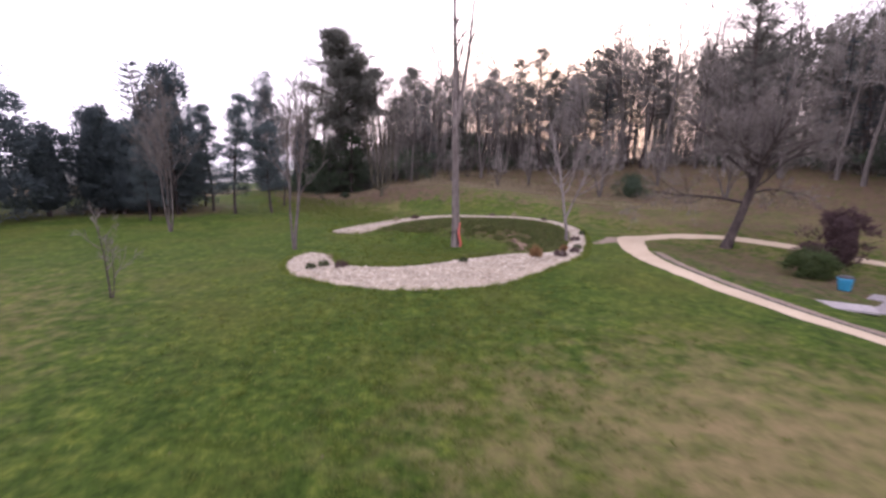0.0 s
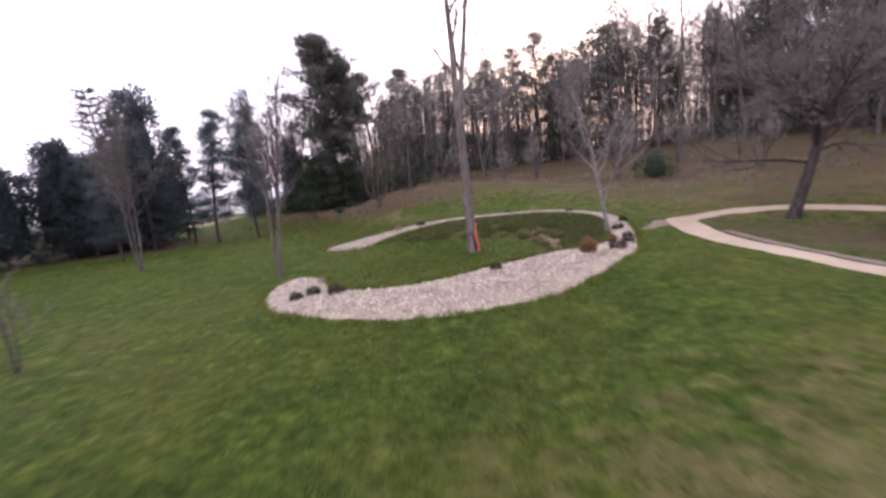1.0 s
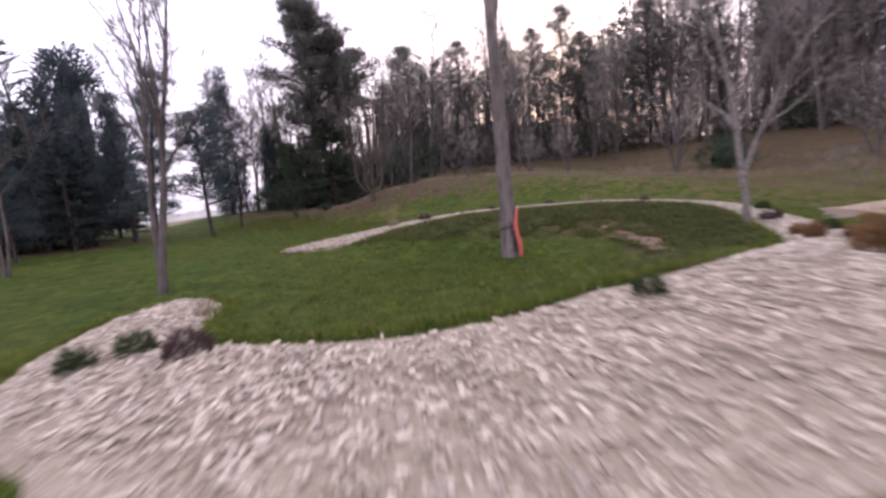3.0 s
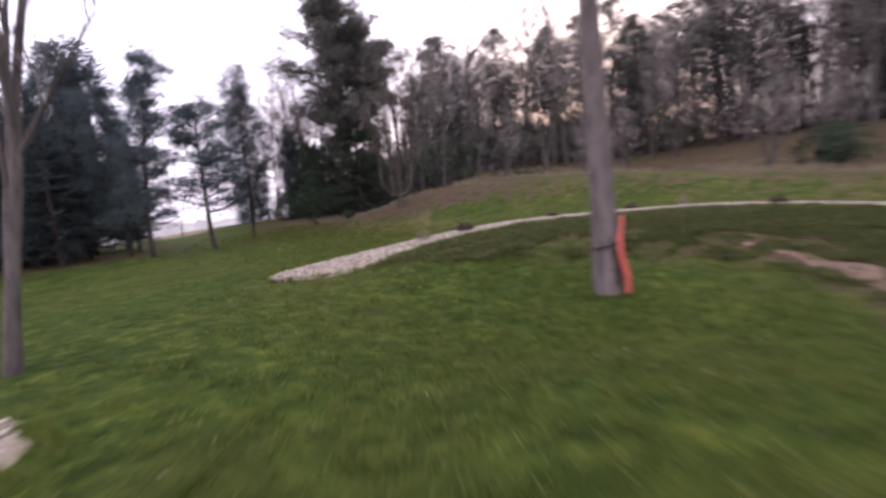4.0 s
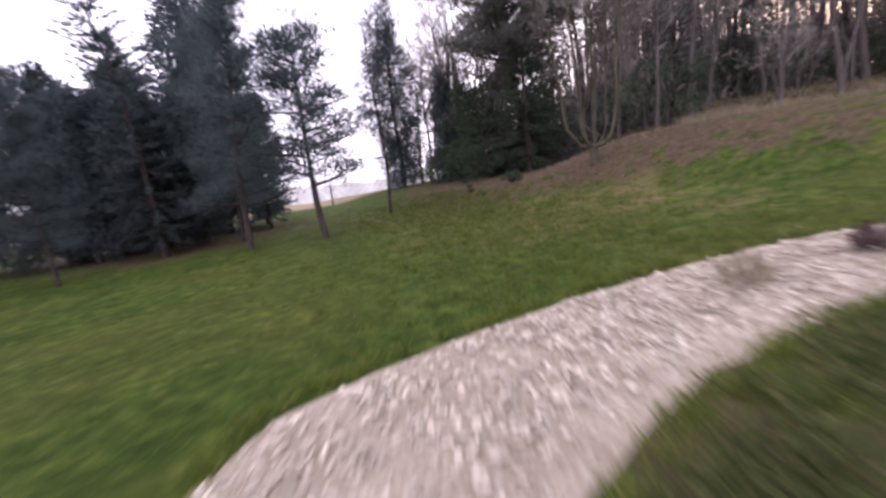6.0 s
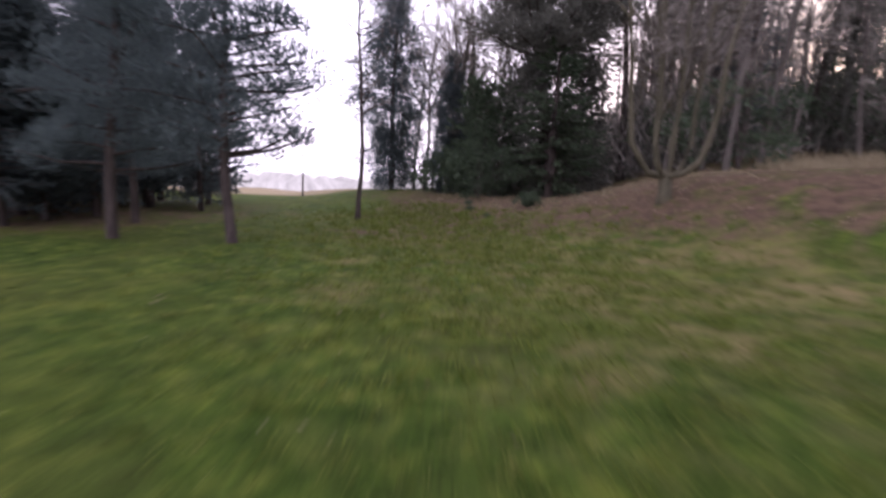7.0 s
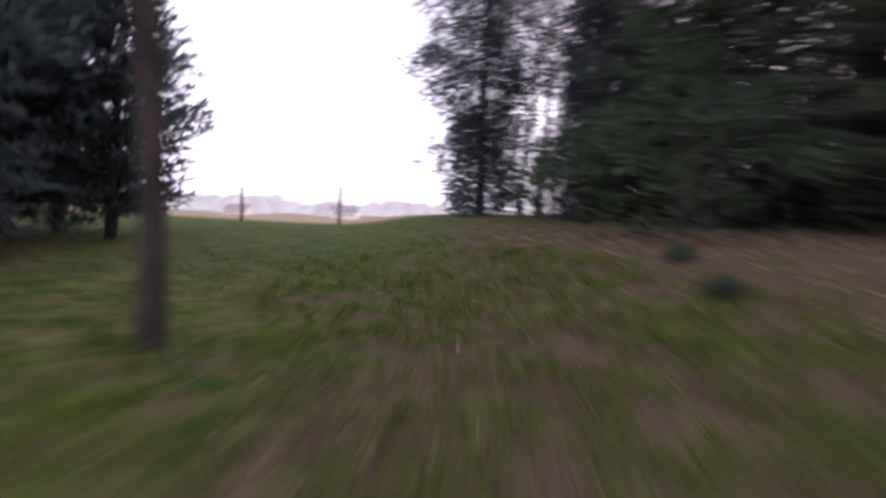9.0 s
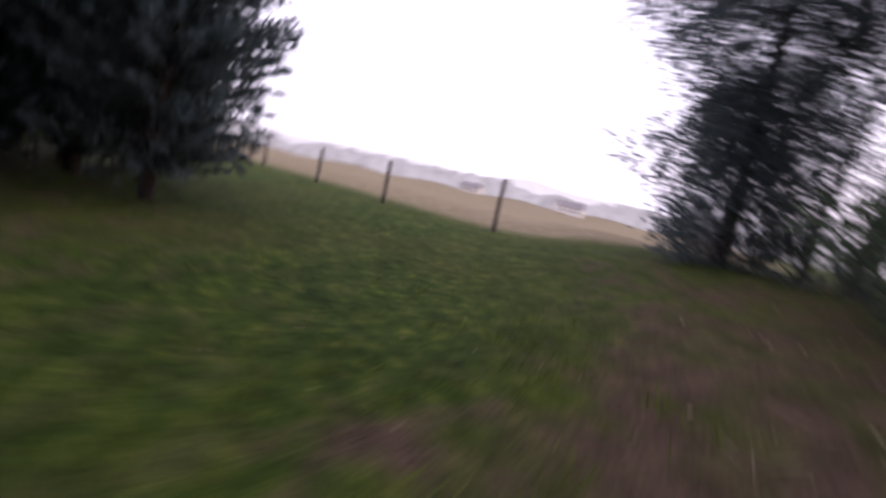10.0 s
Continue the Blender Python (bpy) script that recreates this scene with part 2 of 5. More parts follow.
RENDER_WALL = two_scale("cream_render", (0.70, 0.66, 0.60), (0.80, 0.76, 0.70), (0.62, 0.58, 0.53), 0.3, 3.0, 0.9, 0.1, 0.01)
ROOF = two_scale("grey_brown_roof", (0.26, 0.235, 0.235), (0.34, 0.31, 0.305), (0.21, 0.19, 0.19), 0.5, 4.0, 0.9, 0.2, 0.02)
GLASS_DARK = two_scale("window_glass", (0.03, 0.035, 0.045), (0.05, 0.055, 0.065), (0.03, 0.03, 0.04), 1.0, 4.0, 0.1, 0.0, spec=0.6)


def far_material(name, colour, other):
    """Distant hills, as if through miles of mist: the mist is painted as their glow."""
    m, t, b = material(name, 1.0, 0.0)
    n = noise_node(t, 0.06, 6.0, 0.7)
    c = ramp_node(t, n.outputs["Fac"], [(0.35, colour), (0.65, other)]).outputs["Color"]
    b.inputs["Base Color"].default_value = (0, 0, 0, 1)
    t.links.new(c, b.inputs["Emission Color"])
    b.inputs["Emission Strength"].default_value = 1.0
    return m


MIST_NEAR = far_material("painted_mist_treeline", (0.36, 0.34, 0.335), (0.58, 0.555, 0.545))
MIST_FAR = far_material("painted_mist_ridge", (0.74, 0.71, 0.71), (0.84, 0.81, 0.81))

# ---- mesh helpers ----


class Geo:
    """Vertices and faces, gathered before they become one mesh."""

    def __init__(self):
        self.v, self.f = [], []

    def tube(self, pts, radii, n=6, close=True):
        base = len(self.v)
        up = Vector((0.31, 0.17, 0.93))
        for i, p in enumerate(pts):
            d = pts[min(i + 1, len(pts) - 1)] - pts[max(i - 1, 0)]
            a = d.cross(up)
            if a.length < 1e-5:
                a = d.cross(Vector((1, 0, 0)))
            a.normalize()
            b = d.cross(a).normalized()
            r = radii[i]
            for k in range(n):
                th = 2 * math.pi * k / n
                q = p + a * (r * math.cos(th)) + b * (r * math.sin(th))
                self.v.append((q.x, q.y, q.z))
        for i in range(len(pts) - 1):
            for k in range(n):
                k2 = (k + 1) % n
                self.f.append((base + i * n + k, base + i * n + k2, base + (i + 1) * n + k2, base + (i + 1) * n + k))
        if close:
            self.f.append(tuple(base + (len(pts) - 1) * n + k for k in range(n)))
            self.f.append(tuple(base + n - 1 - k for k in range(n)))

    def cone(self, p, q, r):
        base = len(self.v)
        d = q - p
        a = d.cross(Vector((0.2, 0.5, 0.8))).normalized()
        b = d.cross(a).normalized()
        for k in range(3):
            th = 2.094 * k
            s = p + a * (r * math.cos(th)) + b * (r * math.sin(th))
            self.v.append((s.x, s.y, s.z))
        self.v.append((q.x, q.y, q.z))
        self.f += [(base, base + 1, base + 3), (base + 1, base + 2, base + 3), (base + 2, base, base + 3)]

    def spray(self, p, d, length, width, rng):
        """A flat pointed spray of needles or leaves."""
        d = d.normalized()
        a = d.cross(Vector((rng.uniform(-1, 1), rng.uniform(-1, 1), rng.uniform(-1, 1)))).normalized() * width * 0.5
        m, e = p + d * length * 0.45, p + d * length
        base = len(self.v)
        self.v += [tuple(p), tuple(m + a), tuple(e), tuple(m - a)]
        self.f.append((base, base + 1, base + 2, base + 3))

    def box(self, c, s, turn=0.0):
        base = len(self.v)
        ct, st = math.cos(turn), math.sin(turn)
        for z in (-1, 1):
            for x, y in ((-1, -1), (1, -1), (1, 1), (-1, 1)):
                dx, dy = x * s[0] / 2, y * s[1] / 2
                self.v.append((c[0] + dx * ct - dy * st, c[1] + dx * st + dy * ct, c[2] + z * s[2] / 2))
        for f in ((3, 2, 1, 0), (4, 5, 6, 7), (0, 1, 5, 4), (1, 2, 6, 5), (2, 3, 7, 6), (3, 0, 4, 7)):
            self.f.append(tuple(base + i for i in f))

    def mesh(self, name, mat, smooth=True):
        me = bpy.data.meshes.new(name)
        me.from_pydata(self.v, [], self.f)
        me.materials.append(mat)
        if smooth:
            me.polygons.foreach_set("use_smooth", [True] * len(me.polygons))
        me.update()
        return me


def part(name, geo, mat, parent=None, label="", smooth=True):
    ob = new(name, geo.mesh(name, mat, smooth))
    if parent is not None:
        ob.parent = parent
    if label:
        tagged(ob, label)
    return ob


def thing(name, where, label, category, group="", kind="", turn=0.0):
    ob = new(name)
    ob.empty_display_size = 0.2
    ob.matrix_basis = pose(*where, 0, 0, turn)
    return tagged(ob, label, category, group, kind)


# ---- ground ----


def sg(v):
    return 1 / (1 + math.exp(-max(-40.0, min(40.0, v))))


def sp(v, k):
    return k * math.log1p(math.exp(max(-40.0, min(40.0, v / k))))


def ground_z(x, y):
    """Height of the ground: lawn, hollow inside the ring bed, bank and wooded hill."""
    u = 0.6 * x + 0.8 * y
    z = (0.7 + 1.1 * sg((x + 7.5) / 1.0) - 0.85 * sg((x - 6) / 2.5)) * sg((u - 30.0) / 0.8)
    z += 0.22 * (sp(u - 38 - 4 * sg((x - 6) / 3), 3.0) - sp(u - 66, 8.0)) * sg((x + 26) / 2.5)
    z += 0.55 * sg((x + 3) / 1.6) * sg((u - 20.5) / 1.2) * sg((36 - u) / 4) * sg((9 - x) / 1.5)
    z -= 0.59 * math.exp(-((((x - 1.0) / 5.2) ** 2 + ((y - 23.4) / 3.6) ** 2) ** 2))
    z += 0.42 * math.exp(-(((x - 2.5) / 5.0) ** 2 + ((y - 16.3) / 2.4) ** 2))
    z -= 0.5 * sg((9 - y) / 1.8)
    z -= 0.45 * sg((-x - 8) / 3) * sg((32 - y) / 3)
    z -= 0.2 * sg((-x - 18) / 2)
    z -= 0.65 * sg((x - 11.5) / 1.3) * sg((32 - y) / 2)
    s = 0.88 * (y - 55.3) - 0.47 * (x + 27.3)
    z += (0.3 * sg((s + 5) / 1.5) - 0.06 * sp(s - 3, 3.0)) * sg((-16.5 - x - 0.35 * (y - 55)) / 2.5)
    return max(z, -14.0)



def axis(lo, hi, step, far):
    a = [lo + i * step for i in range(int((hi - lo) / step) + 1)]
    s, left, right = step, [], []
    p, q = a[0], a[-1]
    while p > -far or q < far:
        s *= 1.22
        p, q = p - s, q + s
        left.append(p), right.append(q)
    return left[::-1] + a + right

RING = [(-5.45, 18.5, 0.88), (-5.1, 17.2, 0.95), (-4.5, 16.0, 0.95), (-3.4, 15.25, 1.15), (-2.2, 14.7, 1.3), (-1.0, 14.6, 1.35), (0.6, 14.9, 1.5), (2.4, 16.0, 1.35), (3.9, 17.8, 1.2), (5.3, 20.0, 0.62),
        (6.3, 22.6, 0.45), (6.85, 25.6, 0.42), (6.3, 28.3, 0.6), (4.7, 30.1, 0.66), (2.5, 30.6, 0.7), (0.3, 31.0, 0.9), (-1.8, 30.85, 1.08), (-3.5, 30.0, 1.1), (-4.8, 28.7, 1.2), (-5.48, 27.42, 1.34)]
BANK_LINE = [(3.62, 24.5), (3.68, 23.9), (3.72, 23.3), (3.6, 22.6), (3.4, 21.9), (3.1, 21.2), (2.75, 20.4), (2.4, 19.7), (2.0, 19.0), (1.6, 18.3), (1.2, 17.7)]
BANK_FOOT = [(-4.6, 27.2), (-3.2, 26.7), (-1.6, 26.6), (-0.1, 26.4), (1.6, 25.7), (2.45, 25.2), (3.0, 24.5), (3.3, 23.7), (3.3, 22.4), (2.6, 20.5), (1.7, 18.7), (0.9, 17.2)]
BANK_TURNS = [math.atan2(y - 22.5, x) for x, y in BANK_FOOT][::-1]
BANK_REACH = [math.hypot(x, y - 22.5) for x, y in BANK_FOOT][::-1]


def bank_depth(x, y):
    """How far a spot lies beyond the foot of the bank, in metres; far negative outside its span."""
    a = math.atan2(y - 22.5, x)
    if not BANK_TURNS[0] < a < BANK_TURNS[-1]:
        return -9.0
    return math.hypot(x, y - 22.5) - float(np.interp(a, BANK_TURNS, BANK_REACH))


def in_ring(x, y):
    a, b, w = min(RING, key=lambda q: (q[0] - x) ** 2 + (q[1] - y) ** 2)
    return math.hypot(x - 0.5, y - 23.0) < math.hypot(a - 0.5, b - 23.0)


WORN = [(-12.1, 43.9, 1.0), (-13.3, 45.7, 1.2), (-11.8, 41.9, 0.6), (-12.9, 41.0, 0.9), (-11.5, 40.7, 0.5), (-10.7, 41.3, 0.7), (-15.9, 48.0, 0.9), (-17.6, 49.1, 0.5), (-16.4, 49.9, 0.8), (-16.1, 45.9, 0.5), (-9.6, 43.6, 1.5), (-15.8, 48.4, 0.55), (-15.2, 47.6, 0.55), (-14.6, 46.8, 0.6), (-13.9, 46.0, 0.6), (-13.1, 45.3, 0.7), (-12.4, 44.4, 0.7), (-11.9, 45.3, 1.0), (-12.3, 46.8, 0.9)]
STRAW = [(-8.4, 37.6, 0.49), (-6.3, 39.2, 0.98), (-7.1, 36.7, 0.7), (-9.7, 35.2, 0.49), (-10.9, 37.1, 0.42), (-4.5, 37.5, 1.05), (-5.6, 35.0, 0.56), (-8.0, 39.8, 0.63), (-4.6, 39.4, 0.84), (-9.2, 39.0, 0.35), (-6.5, 34.0, 0.42), (-2.8, 35.5, 0.7)]


def build_ground():
    xs, ys = axis(-46, 44, 0.45, 2600), axis(-8, 76, 0.45, 2600)
    nx = len(xs)
    v = [(x, y, ground_z(x, y) + 0.025 * noise.noise((x * 0.9, y * 0.9, 0))) for y in ys for x in xs]
    f = [(j * nx + i, j * nx + i + 1, (j + 1) * nx + i + 1, (j + 1) * nx + i) for j in range(len(ys) - 1) for i in range(nx - 1)]
    me = bpy.data.meshes.new("ground")
    me.from_pydata(v, [], f)
    me.materials.append(GROUND)
    me.polygons.foreach_set("use_smooth", [True] * len(f))
    dry, lit, stub = [], [], []
    for x, y, z in v:
        u = 0.6 * x + 0.8 * y
        wob = 1.6 * noise.noise((x * 0.23, y * 0.23, 3.0))
        # the worn, dry part of the lawn
        d = 0.72 * math.exp(-(((x - 5.0) / 4.4) ** 2 + ((y - 6.0) / 3.4) ** 2))
        d = max(d, 0.35 * sg((-x - 9) / 1.5) * sg((14 - y) / 3), 0.29 * sg((u - 24) / 1.5) * sg((31 - u) / 1.5) * sg((-3 - x) / 2) * sg((46.5 - y) / 1.2))
        d = max(d, 0.30 * sg((u - 34) / 3) * sg((x - 4) / 3))
        d = max(d, 0.3 * sg((u - 26) / 1.5) * sg((x - 6) / 2), 0.6 * sg((u - 30.2) / 0.8) * sg((x + 1) / 2) * (0.6 + 0.8 * noise.noise((x * 0.35, y * 0.35, 11))))
        dry.append(d)
        # leaf litter: under the wood, and along the trodden way at its foot
        k = sg((u - 29.75 - 0.5 * wob) / 0.25) * sg((1 - x) / 2) * sg((60 - y - 0.5 * x) / 6)
        k = max(k, 0.8 * sg((u - 37.5 - 3.0 * wob) / 1.2), 0.8 * math.exp(-(((x + 14.2 + 0.6 * (y - 46)) / 1.3) ** 2)) * sg((y - 41.0) / 0.8) * sg((50 - y) / 1.0))
        k = max(k, 0.66 * math.exp(-((((x - 13.2) / 4.2) ** 2 + ((y - 19.5) / 5.5) ** 2) ** 2)))
        k *= 1 - sg((y - 53) / 2) * sg((-20 - x) / 1)
        for a, b, r in WORN:
            k = max(k, 0.93 * math.exp(-((x - a) ** 2 + (y - b) ** 2) / r**2))
        for a, b, r in STRAW:
            dry[-1] = max(dry[-1], 0.56 * math.exp(-((x - a) ** 2 + (y - b) ** 2) / r**2))
        k = max(k, 0.78 * sg((y + 0.9 * x - 37.1 - 0.5 * wob) / 0.5) * sg((y - 44) / 1) * sg((x + 20.5) / 0.8))
        k *= 1 - 0.35 * sg((y - 49.5) / 1.0) * sg((-16 - x) / 1.0)
        k = max(k, 0.85 * sg((-x - 19.5) / 0.8) * sg((y - 35.5 + 0.2 * wob) / 0.7) * sg((44 - y) / 1.5) * sg((x + 33) / 2))
        k = max(k, (0.42 + 0.5 * noise.noise((x * 0.4, y * 0.4, 17))) * sg((u - 30.6) / 0.6) * sg((x - 0.5) / 1.0))
        # the trampled inner edge of the bank
        near = min((x - a) ** 2 + (y - b) ** 2 for a, b in BANK_LINE)
        k = max(k, 0.95 * math.exp(-near / 0.2))
        # the rough bank inside the ring bed
        if abs(x) < 8 and 16 < y < 32 and in_ring(x, y):
            m = sg((bank_depth(x, y) + 0.25 * wob) / 0.12)
            k = max(k, (0.5 + 0.6 * noise.noise((x * 1.1, y * 1.1, 21))) * m)
            dry[-1] = max(dry[-1], (0.12 + 0.35 * noise.noise((x * 0.9, y * 0.9, 8))) * m)
        lit.append(k)
        stub.append(sg((-0.47 * (x + 27.3) + 0.88 * (y - 55.3) - 1.2) / 0.5) * sg((-22.5 - 0.55 * (y - 59.3) - x) / 1.0) + sg((-x - 44) / 2) * sg((70 - y) / 4))
    for name, values in (("dry", dry), ("litter", lit), ("stubble", stub)):
        me.attributes.new(name, "FLOAT", "POINT").data.foreach_set("value", values)
    me.update()
    return tagged(new("ground", me), "mown spring lawn running into leaf litter under trees", "ground", kind="structure")


build_ground()


def spline(points, step):
    """Points with a width, smoothed and evenly cut."""
    out = []
    for i in range(len(points) - 1):
        p0, p1, p2, p3 = (np.array(points[min(max(j, 0), len(points) - 1)], float) for j in (i - 1, i, i + 1, i + 2))
        n = max(2, int(np.linalg.norm((p2 - p1)[:2]) / step))
        for k in range(n):
            t = k / n
            out.append(0.5 * (2 * p1 + (p2 - p0) * t + (2 * p0 - 5 * p1 + 4 * p2 - p3) * t * t + (3 * p1 - p0 - 3 * p2 + p3) * t**3))
    return out + [np.array(points[-1], float)]


def strip_frames(points, step, cap):
    """Centre, side direction and half width along a strip; with cap the ends are rounded."""
    c = spline(points, step)
    rows = []
    for i, p in enumerate(c):
        d = c[min(i + 1, len(c) - 1)] - c[max(i - 1, 0)]
        d = d[:2] / np.linalg.norm(d[:2])
        rows.append((p[:2], np.array((-d[1], d[0])), p[2], d))
    if cap:
        for end, sign in ((0, -1), (-1, 1)):
            p, s, w, d = rows[end]
            extra = [(p + d * sign * w * math.sin(a), s, max(0.02, w * math.cos(a)), d) for a in (0.3, 0.6, 0.9, 1.15, 1.35, 1.5)]
            rows = extra[::-1] + rows if end == 0 else rows + extra
    return rows


def strip(name, points, mat, label, category, height, across=10, step=0.25, ragged=0.08, cap=True, kind="structure"):
    rows = strip_frames(points, step, cap)
    g = Geo()
    for i, (p, s, w, d) in enumerate(rows):
        for k in range(across + 1):
            e = 2 * k / across - 1
            rag = ragged * noise.noise((p[0] * 2.3, p[1] * 2.3, 5.0 * (e > 0))) + 0.4 * ragged * noise.noise((p[0] * 9, p[1] * 9, 7.0 * (e > 0)))
            q = p + s * e * (w + rag * (w > 0.2))
            edge = 1 - abs(e) ** 6
            z = ground_z(*q) + height * edge - 0.03 * (1 - edge) + 0.02 * noise.noise((q[0] * 3, q[1] * 3, 0)) * edge
            g.v.append((q[0], q[1], z))
    n = across + 1
    for i in range(len(rows) - 1):
        for k in range(across):
            g.f.append((i * n + k, i * n + k + 1, (i + 1) * n + k + 1, (i + 1) * n + k))
    ob = part(name, g, mat)
    return tagged(ob, label, category, kind=kind), rows


bed, ring_rows = strip("mulch_bed", RING, CHIP, "pale wood chip mulch laid in a broad ring bed", "mulch bed", 0.06, across=14, ragged=0.12)
PATH_NEAR = [(9.0, 22.9, 0.85), (8.3, 20.4, 0.68), (8.1, 17.6, 0.62), (8.4, 15.2, 0.56), (8.95, 13.5, 0.48), (9.5, 12.0, 0.44), (10.3, 10.6, 0.42), (11.7, 8.7, 0.4)]
PATH_FAR = [(9.0, 22.9, 0.85), (9.9, 24.9, 0.72), (11.4, 26.6, 0.52), (13.2, 27.1, 0.42), (15.4, 26.3, 0.36), (17.1, 24.9, 0.34), (18.8, 22.9, 0.34), (20.4, 20.4, 0.34)]
strip("path", PATH_NEAR, PATH_GRIT, "narrow cream gravel garden path across the lawn", "path", 0.03, across=6, ragged=0.04, cap=True)
strip("path", PATH_FAR, PATH_GRIT, "cream gravel path curving round a tree", "path", 0.034, across=6, ragged=0.04, cap=False)


def beside(points, gap, half):
    """A strip that runs along the inner side of another."""
    out = []
    for i, (x, y, w) in enumerate(points):
        x0, y0, _ = points[max(i - 1, 0)]
        x1, y1, _ = points[min(i + 1, len(points) - 1)]
        n = math.hypot(x1 - x0, y1 - y0)
        out.append((x - (y1 - y0) / n * (w + gap), y + (x1 - x0) / n * (w + gap), half))
    return out


strip("bare_earth", beside(PATH_NEAR[1:], 0.30, 0.27), EARTH, "strip of bare brown earth beside the gravel path", "bare earth", 0.012, across=4, ragged=0.10, cap=False)
strip("edging", beside(PATH_NEAR[1:], 0.02, 0.014), POST, "thin dark edging board along the gravel path", "edging", 0.035, across=4, ragged=0.0, cap=False)
strip("trodden_edge", [(3.4, 25.6, 0.12), (3.7, 24.7, 0.2), (3.84, 23.9, 0.28), (3.84, 23.2, 0.34), (3.68, 22.5, 0.38), (3.4, 21.6, 0.4), (3.0, 20.7, 0.38), (2.55, 19.8, 0.32), (2.1, 19.0, 0.24), (1.6, 18.2, 0.14)], TRODDEN, "trodden strip of pale bark and earth at the bank's foot", "trodden edge", 0.015, across=6, ragged=0.3)
strip("bare_earth", [(7.2, 22.0, 0.45), (7.9, 22.6, 0.55), (8.3, 23.4, 0.5)], EARTH, "worn patch of bare earth at the path's end", "bare earth", 0.012, across=6, ragged=0.12)

# ---- trees ----


def bent(rng, p, d, length, r0, r1, n, wob, lift):
    pts, rad, d = [p.copy()], [r0], d.normalized()
    for i in range(n):
        d = (d + Vector((rng.gauss(0, wob), rng.gauss(0, wob), rng.gauss(0, wob) + lift))).normalized()
        p = p + d * (length / n)
        pts.append(p), rad.append(r0 + (r1 - r0) * (i + 1) / n)
    return pts, rad, d


def side_way(rng, d, angle):
    a = d.cross(Vector((rng.uniform(-1, 1), rng.uniform(-1, 1), rng.uniform(-1, 1)))).normalized()
    return d * math.cos(angle) + a * math.sin(angle)


def along(pts, t):
    s = t * (len(pts) - 1)
    i = min(int(s), len(pts) - 2)
    return pts[i].lerp(pts[i + 1], s - i), (pts[i + 1] - pts[i]).normalized()


TWIG_W = 0.022


def branch(wood, fine, rng, p, d, length, r, depth, kids, lift, ends=None, spread=0.75):
    """One limb with its own limbs; the last order goes into the fine mesh as cones."""
    if depth == 0:
        rr = max(r * 1.6, TWIG_W)
        fine.spray(p, d, length, rr, rng)
        fine.spray(p + d * length * 0.35, side_way(rng, d, 0.6), length * 0.6, rr * 0.8, rng)
        if ends is not None:
            ends.append((p + d * length, d))
        return
    pts, rad, dd = bent(rng, p, d, length, r, r * 0.35, 4 if depth > 1 else 3, 0.13, lift)
    (wood if depth > 1 else fine).tube(pts, rad, 5 if depth > 1 else 3, close=False)
    for k in range(kids[depth]):
        t = rng.uniform(0.25, 1.0)
        q, qd = along(pts, t)
        branch(wood, fine, rng, q, side_way(rng, qd, rng.uniform(0.35, spread)), length * rng.uniform(0.38, 0.62) * (1.15 - 0.4 * t), r * (1 - 0.65 * t) * 0.6, depth - 1, kids, lift, ends, spread)
    if ends is not None and depth == 1:
        ends.append((pts[-1], dd))


def bare_tree(name, seed, height, r, stems, mats, label, stem_lift=0.02, full_top=False, crown_from=0.3, limbs=12, limb_len=0.32, kids=(0, 5, 4, 4), depth=2, lift=0.10, wob=0.04, spread=0.8, category="tree", limb_angle=(0.5, 1.0), group=""):
    """A leafless tree: stems is a list of (lean east, lean north, share of height, share of thickness, where it leaves the first stem)."""
    rng = random.Random(seed)
    t = thing(name, (0, 0, 0), label, category, group)
    trunk, wood, fine = Geo(), Geo(), Geo()
    first = None
    for lx, ly, sh, th, *fork in stems:
        d = Vector((lx, ly, 1)).normalized()
        foot = along(first, fork[0])[0] if fork else Vector((lx * 0.15, ly * 0.15, -0.15))
        pts, rad, _ = bent(rng, foot, d, height * sh, r * th, r * th * 0.13, 10, wob, stem_lift)
        first = first or pts
        rad[0] *= 1.0 if fork else 1.2
        trunk.tube(pts, rad, 9, close=False)
        for k in range(max(3, int(limbs * sh))):
            low = 0.1 if fork else crown_from
            q_t = low + (1 - low) * (k + rng.random()) / max(3, int(limbs * sh))
            q_t = min(q_t, 0.99)
            q, qd = along(pts, q_t)
            ln = height * limb_len * ((0.95 - 0.35 * q_t) if full_top else (1.2 - 0.8 * q_t)) * rng.uniform(0.7, 1.2)
            branch(wood, fine, rng, q, side_way(rng, qd, rng.uniform(*limb_angle)), ln, r * th * (1 - 0.85 * q_t) * 0.5 + 0.008, depth, kids, lift, None, spread)
    part("trunk", trunk, mats[0], t)
    if wood.v:
        tagged(part("branchwork", wood, mats[1], t), kind="stuff")
    tagged(part("crown", fine, mats[2], t), kind="stuff")
    return t


